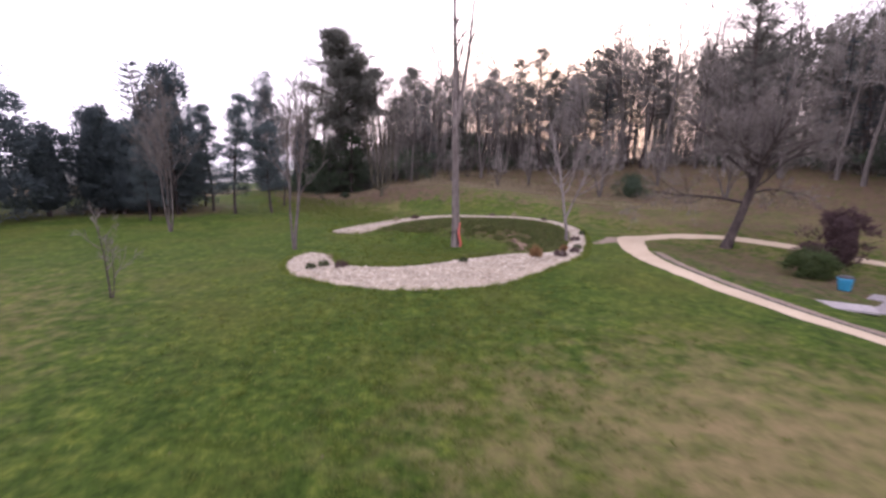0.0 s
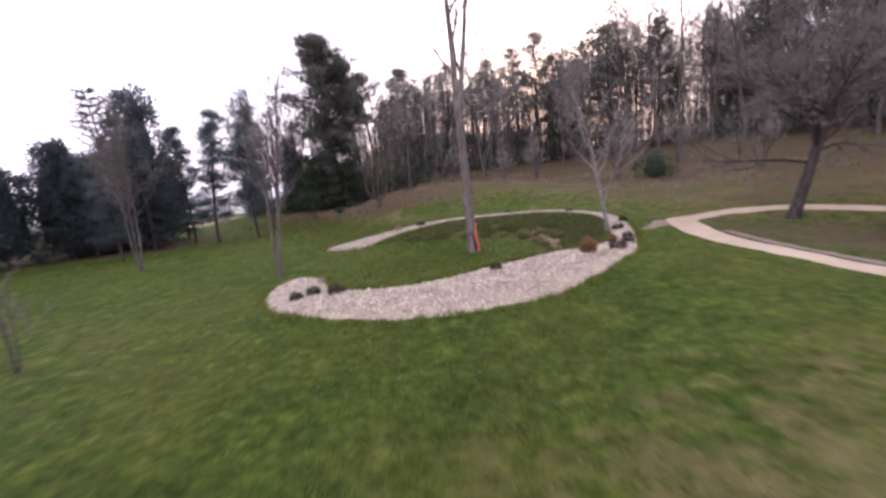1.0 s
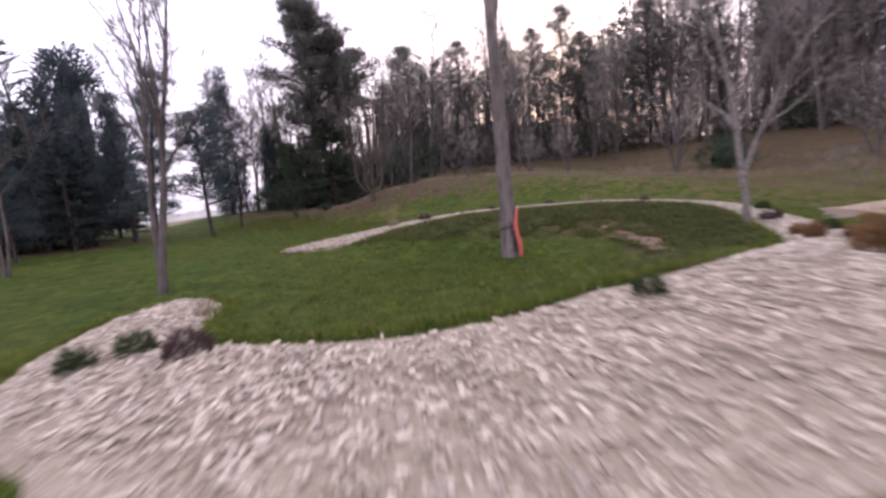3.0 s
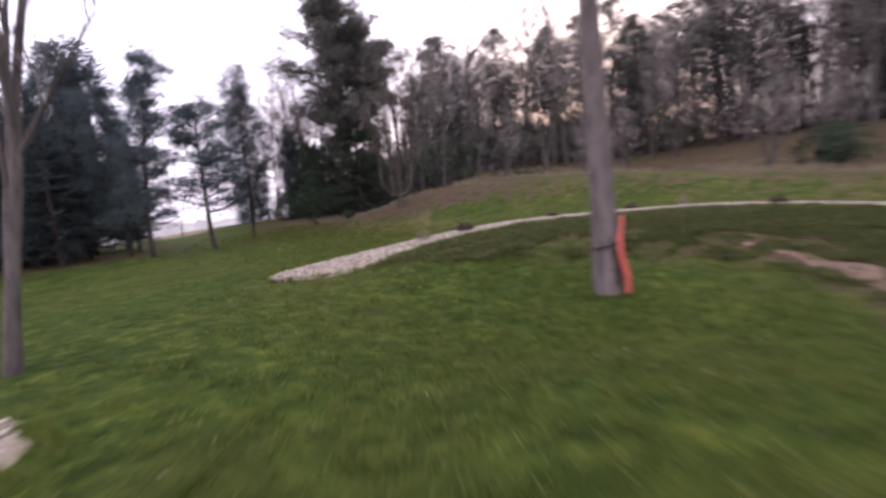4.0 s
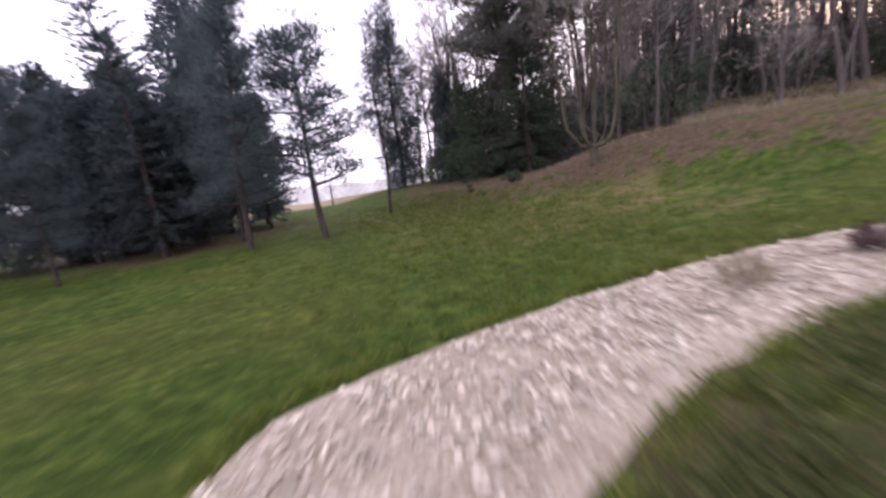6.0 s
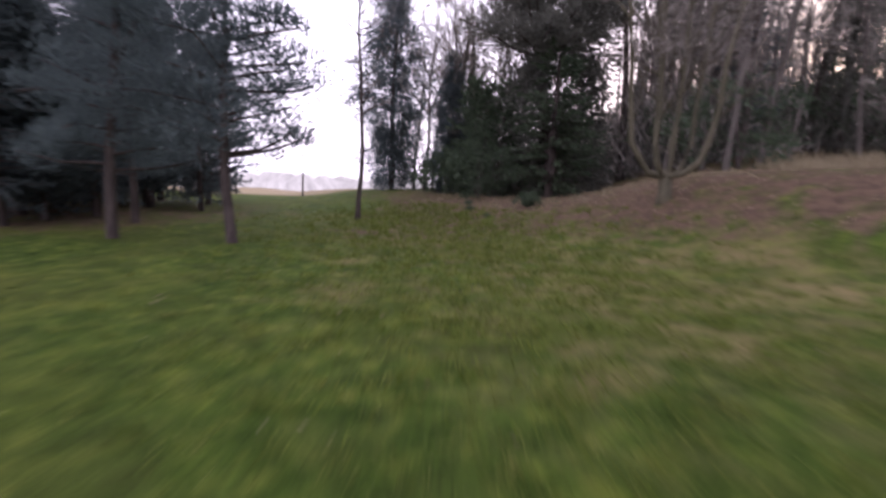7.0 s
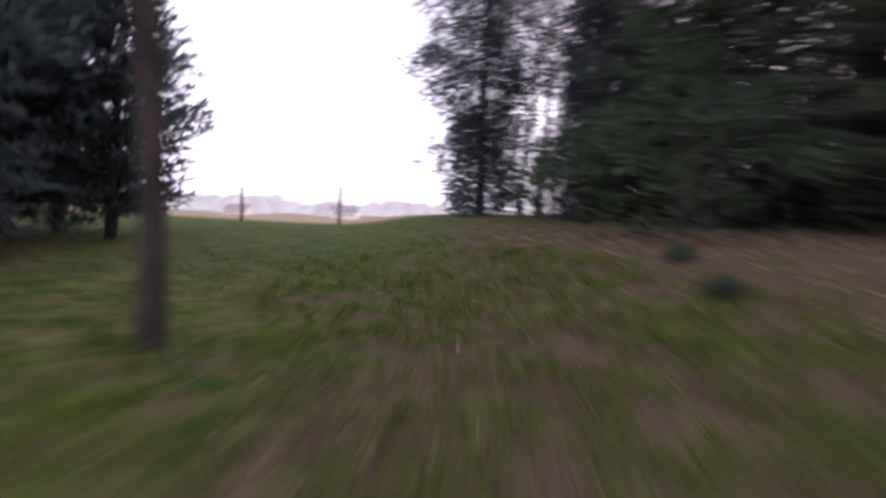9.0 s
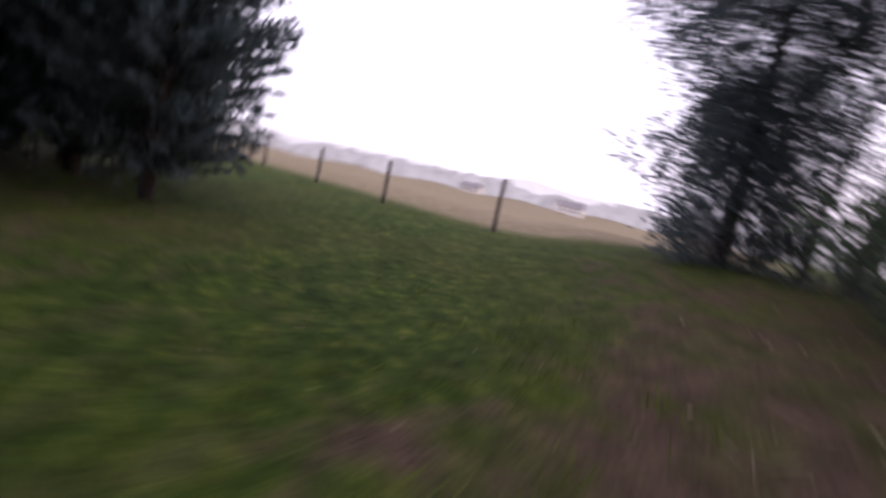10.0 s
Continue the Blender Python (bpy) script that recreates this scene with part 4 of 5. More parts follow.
ivy_mantle(great_pine, 15.0, 2.0, 71, 44000)
gate_fir = leafy_mass("corner_tree", 62, 13.8, [(0.0, 1.2), (0.2, 1.65), (0.48, 1.95), (0.66, 1.3), (0.85, 0.75), (1.0, 0.25)], 0.2, "tall ragged ivy-clad tree at the wood's corner", 46000, CEDAR, 0.205, "tree", 0.1, rough=0.6, core=0.0, inner=0.15, clump=0.5, even=True)
plant(gate_fir, -22.0, 57.6)


def bare_ends(tree, seed, height, reach, count, bias):
    """Bare boughs with twigs that stand out of an ivy-clad crown."""
    rng = random.Random(seed)
    wood, fine = Geo(), Geo()
    for k in range(count):
        f = rng.uniform(0.3, 1.0)
        az = rng.uniform(0, 6.28)
        d = Vector((math.cos(az) + bias[0], math.sin(az) + bias[1], rng.uniform(0.1, 1.2)))
        branch(wood, fine, rng, Vector((0, 0, height * f)), d.normalized(), reach * rng.uniform(0.6, 1.1) * (1.15 - 0.5 * f), 0.035, 2, (0, 5, 5), 0.05, None, 0.9)
    tagged(part("branchwork", wood, BARK_DARK, tree), kind="stuff")
    tagged(part("bare_crown", fine, TWIG_LAWN, tree), kind="stuff")


bare_ends(gate_fir, 74, 12.6, 3.3, 34, (-0.4, -0.2))
again(gate_fir, -17.1, 55.6, 120, 0.56, "small ragged ivy-clad tree in the evergreen edge of the wood")
again(holly, -20.9, 58.6, 20, 0.6)
for x, y, a, s in ((-16.6, 54.2, 30, 0.65), (-18.0, 56.4, 150, 0.5), (-14.6, 55.0, 80, 1.0)):
    again(holly, x, y, a, s)
for x, y, a, s in ((-18.0, 62.0, 30, 0.9), (-20.5, 65.0, 150, 1.0), (-15.0, 61.0, 270, 0.9), (-22.5, 63.5, 80, 0.8)):
    again(big_thicket, x, y, a, s)
yew = conifer("yew", 63, 7.5, 2.7, 0.25, "broad dark yew with drooping boughs at the wood's edge", crown_from=0.02, whorls=26, per=9, spray=0.24, dense=60, droop=-0.18, top=0.55, mat=IVY, gappy=0.05)
plant(yew, -10.6, 51.9, 0, 0.92)
laurel = conifer("evergreen_thicket", 69, 6.2, 2.5, 0.1, "big dark green evergreen bush at the wood's edge", crown_from=0.02, whorls=22, per=9, spray=0.22, dense=60, droop=0.05, top=0.4, mat=IVY, gappy=0.08)
plant(laurel, -14.9, 54.2, 0, 0.95)
again(laurel, -13.4, 53.0, 130, 0.9)
again(laurel, -15.4, 56.4, 200, 0.95)
again(laurel, -14.6, 57.4, 120, 1.0)
again(holly, -16.0, 57.0, 60, 1.0)
again(holly, -13.6, 50.9, 140, 0.7)
again(holly, -12.0, 55.6, 250, 1.5)
again(wood_c, -18.6, 61.0, 40, 0.9)
again(wood_a, -20.3, 63.5, 130, 1.0)
again(wood_b, -16.0, 59.5, 210, 1.0)
again(wood_a, -19.8, 58.0, 300, 0.8)
again(wood_b, -14.2, 58.4, 20, 0.95)
again(wood_a, -21.8, 60.4, 70, 0.8)
again(wood_c, -17.2, 56.4, 160, 0.75)


def candelabra_tree(seed, label):
    """A short bole whose stems swing out low down and then rise side by side."""
    rng = random.Random(seed)
    t = thing("many_stemmed_tree", (0, 0, 0), label, "tree")
    bole = Geo()
    bole.tube([Vector((0, 0, -0.2)), Vector((0.01, 0, 0.2)), Vector((0, 0.01, 0.5)), Vector((0, 0, 0.72))], [0.2, 0.15, 0.15, 0.11], 10)
    part("trunk", bole, BARK_MOSS, t)
    wood, fine = Geo(), Geo()
    for az, out, r in ((-2.75, 1.0, 0.075), (-2.1, 0.62, 0.06), (2.3, 0.55, 0.055), (1.2, 0.35, 0.065), (-0.35, 0.95, 0.07), (0.5, 0.6, 0.06), (-1.2, 0.3, 0.05)):
        g = Geo()
        pts = []
        for k, z in ((0.0, 0.55), (0.38, 0.64), (0.7, 0.9), (0.86, 1.3), (0.95, 2.0), (1.05, 3.0), (1.2, 4.2), (1.4, 5.6), (1.55, 7.0)):
            q = out * k
            pts.append(Vector((math.cos(az) * q + rng.gauss(0, 0.03), math.sin(az) * q + rng.gauss(0, 0.03), z)))
        g.tube(pts, [r * f for f in (1.15, 1.0, 0.95, 0.9, 0.82, 0.7, 0.55, 0.36, 0.12)], 8, close=False)
        part("stem", g, BARK_MOSS, t)
        for n in range(9):
            f = rng.uniform(0.45, 0.99)
            q, qd = along(pts, f)
            d = side_way(rng, qd, rng.uniform(0.4, 1.2))
            branch(wood, fine, rng, q, d, rng.uniform(1.0, 2.3) * (1.25 - 0.5 * f), 0.022, 2, (0, 5, 5), 0.08)
    tagged(part("branchwork", wood, BARK_MOSS, t), kind="stuff")
    tagged(part("crown", fine, TWIG_LAWN, t), kind="stuff")
    return t


plant(candelabra_tree(64, "bare tree whose mossy stems fan out from a short bole"), -6.05, 42.75)
slope_bush = leafy_mass("round_bush", 65, 1.5, [(0.0, 0.9), (0.4, 1.25), (0.8, 0.8), (1.0, 0.2)], 0.04, "rounded evergreen bush on the grassy slope", 3600, IVY, 0.12, "bush", 0.3, stems=3, clump=0.3)
plant(slope_bush, 15.8, 41.3, 0, 1.3)
low_bush = leafy_mass("low_bush", 66, 1.0, [(0.0, 0.7), (0.4, 0.9), (0.8, 0.6), (1.0, 0.2)], 0.03, "low dark bush in the leaf litter", 2100, IVY, 0.12, "bush", 0.3, stems=3, clump=0.25)
plant(low_bush, -10.2, 46.6, 0, 0.5)
for x, y, a, s in ((-12.4, 46.8, 40, 0.2), (-13.0, 48.2, 130, 0.18), (-11.2, 45.3, 220, 0.14)):
    again(low_bush, x, y, a, s, "small clump of dark green weeds in the leaf litter")
slope_tree = bare_tree("slope_tree", 67, 6.0, 0.12, [(0.05, 0.0, 1.0, 1.0), (-0.2, 0.0, 0.8, 0.8), (0.2, 0.1, 0.7, 0.6)], (BARK_WOOD, BARK_WOOD, TWIG_HAZED), "bushy bare tree on the grassy slope", crown_from=0.25, limbs=14, limb_len=0.35, kids=(0, 5, 4), depth=2, lift=0.08)
plant(slope_tree, 13.3, 42.0)
for x, y, a, s in ((0.3, 47.5, 30, 0.75), (4.5, 44.0, 100, 0.6), (20.0, 46.0, 200, 0.9), (8.0, 48.0, 260, 0.8), (22.0, 38.0, 310, 0.9)):
    again(slope_tree, x, y, a, s)

EDGE = [(-12.5, 53.5), (-5.0, 50.5), (1.0, 54.0), (10.0, 57.0), (21.0, 57.0), (29.0, 50.0), (34.0, 38.0), (36.0, 22.0), (38.0, 6.0)]


def plant_wood():
    rng = random.Random(77)
    for row in range(3):
        pts = spline([(x, y, 0) for x, y in EDGE], 0.5)
        gone = 0.0
        for i in range(1, len(pts)):
            d = pts[i] - pts[i - 1]
            gone += float(np.linalg.norm(d[:2]))
            if gone < 2.7 + 0.25 * row:
                continue
            gone = rng.uniform(-0.8, 0.8)
            n = np.array((-d[1], d[0])) / (np.linalg.norm(d[:2]) + 1e-9)
            x, y = pts[i][:2] + n * (row * 3.4 + rng.uniform(-1.3, 1.3))
            if -13.5 < x < -7.0 and y < 57.5:
                continue
            k = rng.random()
            far_right = x > 18
            proto = wood_a if k < 0.32 else wood_b if k < 0.5 else wood_c if k < 0.68 else ivy_tree if k < 0.8 else scots if k < (0.93 if row > 1 else 0.84) else dark_fir
            if x < -3 and proto not in (wood_a, wood_b, wood_c):
                proto = wood_a
            if row > 1 and proto in (wood_a, wood_b, wood_c):
                proto = wood_d
            again(proto, x, y, rng.uniform(0, 360), rng.uniform(0.78, 1.08) * ((1.26 if proto in (wood_a, wood_b, wood_c, wood_d, scots) else 0.85) if far_right else (0.74, 0.83, 0.9)[row]))
            if rng.random() < 0.5:
                again(thicket if row < 2 else big_thicket, x + rng.uniform(-1.5, 1.5), y + rng.uniform(-1.5, 1.5), rng.uniform(0, 360), rng.uniform(0.7, 1.3))
            if (row == 1 and x > -3 and rng.random() < 0.6) or (row > 1 and -7 < x < 4):
                again(holly, x + rng.uniform(-1.5, 1.5), y + rng.uniform(-1, 1.5), rng.uniform(0, 360), rng.uniform(0.6, 1.2))


plant_wood()
again(wood_a, -21.4, 62.6, 70, 0.75)
again(wood_b, -20.2, 64.2, 170, 0.75)
again(wood_d, -17.4, 63.0, 60, 0.9)
again(wood_d, -19.4, 66.5, 200, 1.0)
again(wood_d, -15.6, 65.0, 310, 1.0)
for x, y, a, h in ((-6.7, 58.7, 20, 9.4), (-5.0, 62.5, 200, 12.4), (-3.4, 59.0, 130, 11.9), (0.2, 58.9, 230, 11.5), (3.7, 58.6, 310, 10.6), (6.3, 61.0, 70, 12.0), (11.4, 60.5, 170, 14.2), (13.2, 59.6, 40, 12.0), (19.5, 58.2, 110, 13.6), (22.5, 57.0, 300, 13.4)):
    again(scots, x, y, a, h / 14.0)


def deep_wood(wood, twigs, leaf):
    """The wood behind its edge: trunks, twiggy crowns and undergrowth."""
    rng = random.Random(78)
    pts = spline([(x, y, 0) for x, y in EDGE], 0.5)
    for n in range(620):
        i = rng.randrange(1, len(pts))
        d = pts[i] - pts[i - 1]
        side = np.array((-d[1], d[0])) / (np.linalg.norm(d[:2]) + 1e-9)
        x, y = pts[i][:2] + side * rng.uniform(5.5, 27)
        if x < -16:
            continue
        open_spot = x < -3 or (x < 13 and rng.random() < 0.6)
        z = ground_z(x, y)
        h = rng.uniform(9.5, 13.0) * (1.22 if x > 17 else 0.9)
        foot, lean = Vector((x, y, z - 0.2)), Vector((rng.gauss(0, 0.05), rng.gauss(0, 0.05), 1))
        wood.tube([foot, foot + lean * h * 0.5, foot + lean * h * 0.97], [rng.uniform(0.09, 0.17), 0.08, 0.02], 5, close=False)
        dark = rng.random() < 0.2
        low = 0.35 if not dark else rng.choice((0.1, 0.5))
        r = rng.uniform(1.5, 2.3) * (0.75 if dark else 1.0)
        full = x > 15
        for k in range(30 if open_spot else 480 if full else 300):
            f = low + (1 - low) * rng.random()
            g = (f - low) / (1 - low)
            q = r * min(1.0, 0.5 + 1.6 * g) * (1 - 0.85 * g**3) * rng.random() ** 0.5
            az = rng.uniform(0, 6.28)
            p = foot + lean * (h * f) + Vector((math.cos(az) * q, math.sin(az) * q, 0))
            if dark:
                leaf.spray(p, Vector((math.cos(az), math.sin(az), rng.uniform(-0.3, 0.8))), rng.uniform(0.4, 0.8), rng.uniform(0.16, 0.3), rng)
            else:
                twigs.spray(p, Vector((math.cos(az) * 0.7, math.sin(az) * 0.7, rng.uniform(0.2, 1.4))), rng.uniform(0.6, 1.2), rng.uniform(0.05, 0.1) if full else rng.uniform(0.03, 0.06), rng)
        for k in range(260 if x > 14 else 220):
            p = Vector((x + rng.gauss(0, 1.3), y + rng.gauss(0, 1.3), z + rng.uniform(0, 5.0 if x > 14 else 3.2)))
            (twigs if k % 3 else leaf).spray(p, Vector((rng.gauss(0, 0.6), rng.gauss(0, 0.6), 1)), rng.uniform(0.5, 1.4), rng.uniform(0.03, 0.07), rng)
    for n in range(46000):
        i = rng.randrange(1, len(pts))
        d = pts[i] - pts[i - 1]
        side = np.array((-d[1], d[0])) / (np.linalg.norm(d[:2]) + 1e-9)
        x, y = pts[i][:2] + side * (rng.uniform(3.0, 12.0) if n % 2 else rng.uniform(10.0, 27.0))
        p = Vector((x, y, ground_z(x, y) + (1.5 if n % 2 else 3.0) * rng.random() ** 1.6))
        (leaf if n % 3 else twigs).spray(p, Vector((rng.gauss(0, 0.9), rng.gauss(0, 0.9), 0.9)), rng.uniform(0.3, 0.8), rng.uniform(0.05, 0.12), rng)


def build_deep_wood():
    t = thing("deep_wood", (0, 0, 0), "dense bare wood with dark evergreens rising up the hill", "wood", kind="stuff")
    wood, twigs, leaf = Geo(), Geo(), Geo()
    deep_wood(wood, twigs, leaf)
    for name, g, mat, s in (("trunks", wood, BARK_WOOD, True), ("twigs", twigs, TWIG_HAZED, False), ("evergreens", leaf, PINE_HAZED, False)):
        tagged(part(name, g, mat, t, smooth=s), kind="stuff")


build_deep_wood()

# ---- bed plants, shrubs and small things ----


def tuft(name, seed, height, spread, count, mat, label, category="shrub", upright=0.6, width=0.12, group=""):
    """A low plant of many fine leaves round short stems."""
    rng = random.Random(seed)
    t = thing(name, (0, 0, 0), label, category, group)
    stems, leaf = Geo(), Geo()
    for k in range(7):
        az = rng.uniform(0, 6.28)
        d = Vector((math.cos(az) * 0.6, math.sin(az) * 0.6, 1))
        stems.cone(Vector((0, 0, -0.03)), d * height * 0.7, 0.012)
    for i in range(count):
        az, q = rng.uniform(0, 6.28), rng.random() ** 0.5
        z = height * rng.uniform(0.05, 0.9) * (1 - 0.55 * q)
        p = Vector((math.cos(az) * q * spread, math.sin(az) * q * spread, z))
        d = Vector((math.cos(az) * q, math.sin(az) * q, upright + rng.uniform(-0.3, 0.4)))
        ln = height * rng.uniform(0.18, 0.4)
        leaf.spray(p, d, ln, ln * width * rng.uniform(0.8, 2.2), rng)
    tagged(part("stem_cluster", stems, BARK_DARK, t), kind="stuff")
    tagged(part("foliage", leaf, mat, t, smooth=False), kind="stuff")
    return t


def bed_z(x, y):
    return ground_z(x, y) + 0.04


def set_plant(ob, x, y, turn=0.0, scale=1.0, first=False):
    if first:
        ob.matrix_basis = pose(x, y, bed_z(x, y), 0, 0, turn)
        ob.scale = (scale,) * 3
        return ob
    keep = ob.scale.copy()
    ob.scale = (scale,) * 3
    c = copy_thing(ob, pose(x, y, bed_z(x, y), 0, 0, turn))
    ob.scale = keep
    return c


green_tuft = tuft("bed_shrub", 81, 0.36, 0.17, 420, SHRUB, "small dark green shrub planted in the mulch", group="plants in the ring bed")
set_plant(green_tuft, -4.74, 16.0, first=True, scale=0.8)
for x, y, a, s in ((-4.38, 16.35, 90, 0.85), (5.7, 20.3, 40, 0.8), (6.9, 24.0, 150, 0.8), (0.6, 15.8, 20, 0.65)):
    set_plant(green_tuft, x, y, a, s)
rusty = tuft("heather", 82, 0.58, 0.19, 520, RUST, "rust-brown heather clump in the mulch", upright=0.9, group="plants in the ring bed")
set_plant(rusty, 3.2, 16.5, first=True, scale=0.85)
for x, y, a, s in ((4.9, 19.6, 70, 0.6), (5.2, 20.4, 200, 0.45)):
    set_plant(rusty, x, y, a, s)
purple = tuft("dark_shrub", 83, 0.36, 0.2, 480, PURPLE, "dark purple-leaved low shrub in the mulch", upright=0.5, group="plants in the ring bed")
set_plant(purple, -3.68, 16.05, first=True, scale=0.9)
for x, y, a, s in ((4.2, 17.05, 30, 0.95), (5.3, 19.2, 80, 0.8), (6.2, 22.6, 190, 0.9), (5.9, 28.9, 10, 0.7), (0.6, 31.2, 60, 0.6), (-2.1, 30.6, 20, 0.95), (2.9, 31.0, 200, 0.7)):
    set_plant(purple, x, y, a, s)
straw = tuft("dry_grass_clump", 84, 0.42, 0.2, 260, DRYSTEM, "dry straw-coloured grass clump in the bed", "grass clump", upright=1.4, width=0.06, group="plants in the ring bed")
set_plant(straw, -3.3, 29.9, first=True)
for x, y, a, s in ((4.3, 30.6, 20, 0.9), (-4.6, 18.1, 0, 0.6)):
    set_plant(straw, x, y, a, s)


def orange_strip():
    """A bent plastic strip stood on end against the trunk, held by a strap."""
    t = thing("orange_strip", (0.69, 24.07, ground_z(0.69, 24.07)), "wavy bright orange plastic strip leaning on the trunk", "plastic strip")
    g = Geo()
    n, w, th = 24, 0.052, 0.025
    for i in range(n + 1):
        f = i / n
        z = 1.3 * f - 0.02
        off = 0.05 * math.sin(f * 2 * math.pi * 1.05 + 0.5) * (1 - 0.35 * f) - 0.03 * f - 0.04
        ww = w * (0.55 + 0.45 * math.sin(math.pi * min(1, f * 1.12 + 0.06)) ** 0.5)
        for sx, sy in ((-1, -1), (1, -1), (1, 1), (-1, 1)):
            g.v.append((off + sx * ww, sy * th, z))
    for i in range(n):
        for k in range(4):
            g.f.append((i * 4 + k, i * 4 + (k + 1) % 4, (i + 1) * 4 + (k + 1) % 4, (i + 1) * 4 + k))
    g.f += [(3, 2, 1, 0), tuple(n * 4 + k for k in range(4))]
    part("bent_strip", g, ORANGE, t)
    return t


orange_strip()


def strap_and_hollow():
    z0 = ground_z(0.44, 24.3)
    g = Geo()
    ring = [Vector((0.445 + 0.255 * math.cos(a), 24.3 + 0.255 * math.sin(a), z0 + 0.78 + 0.06 * math.cos(a + 0.6))) for a in np.linspace(0, 2 * math.pi, 33)]
    g.tube(ring, [0.016] * 33, 6)
    tagged(part("tree_strap", g, STRAP), "black webbing strap tied round the grey trunk", "strap")


strap_and_hollow()

# shrubs, slabs and bins by the gravel path
dwarf = leafy_mass("dwarf_conifer", 91, 1.5, [(0.0, 1.0), (0.35, 1.45), (0.75, 1.0), (1.0, 0.3)], 0.05, "spreading green dwarf conifer beside paving", 4200, SHRUB, 0.2, "shrub", 0.4, stems=3, rough=0.35, clump=0.3)
plant(dwarf, 15.0, 19.0, 0, 0.7)
plum = leafy_mass("purple_shrub", 92, 2.1, [(0.0, 0.6), (0.4, 1.05), (0.8, 0.8), (1.0, 0.2)], 0.05, "tall dark purple-brown shrub behind the dwarf conifer", 3200, PURPLE, 0.18, "shrub", 0.8, stems=4, rough=0.35, clump=0.3)
plant(plum, 18.0, 21.4, 0, 1.15)
again(plum, 16.0, 20.7, 220, 0.55)


def slab(x, y, sx, sy, turn, mat, label):
    g = Geo()
    g.box((0, 0, 0.02), (sx, sy, 0.07))
    ob = part("paving_slab", g, mat, smooth=False)
    ob.matrix_basis = pose(x, y, ground_z(x, y), 0, 0, turn)
    m = ob.modifiers.new("worn", "BEVEL")
    m.width, m.segments = 0.012, 2
    return tagged(ob, label, "paving slab", "paving by the path")


slab(11.9, 13.7, 0.9, 1.6, 62, STONE, "pale stone slab laid by the gravel path")
for i, (x, y) in enumerate(((13.4, 13.6), (14.4, 14.4), (13.0, 12.4), (14.1, 13.1), (15.2, 13.6), (14.9, 15.4), (15.9, 14.8))):
    slab(x, y, 1.0, 1.0, 40, SLATE, "grey-brown stone paving slab")


def blue_tub():
    x, y = 14.35, 16.6
    t = thing("blue_tub", (x, y, ground_z(x, y)), "small bright blue tub with a dark lid", "tub")
    g, d = Geo(), Geo()
    g.tube([Vector((0, 0, z)) for z in (0.0, 0.03, 0.42, 0.45)], [0.17, 0.19, 0.24, 0.25], 16)
    d.tube([Vector((0.05, 0.05, z)) for z in (0.45, 0.47, 0.52)], [0.26, 0.27, 0.2], 16)
    part("tub_body", g, BLUE, t)
    part("lid", d, DARK, t)


def grey_bin():
    x, y = 16.9, 16.4
    t = thing("storage_bin", (x, y, ground_z(x, y)), "dark grey storage bin standing on paving", "bin")
    g, l = Geo(), Geo()
    g.box((0, 0, 0.5), (0.9, 0.7, 1.0), 0.5)
    l.box((0, 0, 1.03), (0.96, 0.76, 0.07), 0.5)
    part("bin_body", g, SLATE, t, smooth=False)
    part("lid", l, DARK, t, smooth=False)


blue_tub()
grey_bin()


def fence_post(x, y, h):
    t = Geo()
    rng = random.Random(int(x * 10))
    t.tube([Vector((0.02 * rng.uniform(-1, 1) * z, 0.02 * rng.uniform(-1, 1) * z, z)) for z in (-0.2, 0.3, 0.8, h - 0.05, h)], [0.07, 0.066, 0.064, 0.062, 0.042], 8)
    ob = part("fence_post", t, POST)
    ob.matrix_basis = pose(x, y, ground_z(x, y), 0, 0, 0)
    return tagged(ob, "weathered round wooden fence post at the field's edge", "fence post", "posts of the field fence")


for x, y, h in ((-27.3, 55.3, 1.55), (-30.6, 52.9, 1.4), (-34.2, 51.3, 1.35), (-38.0, 49.6, 1.4)):
    fence_post(x, y, h)


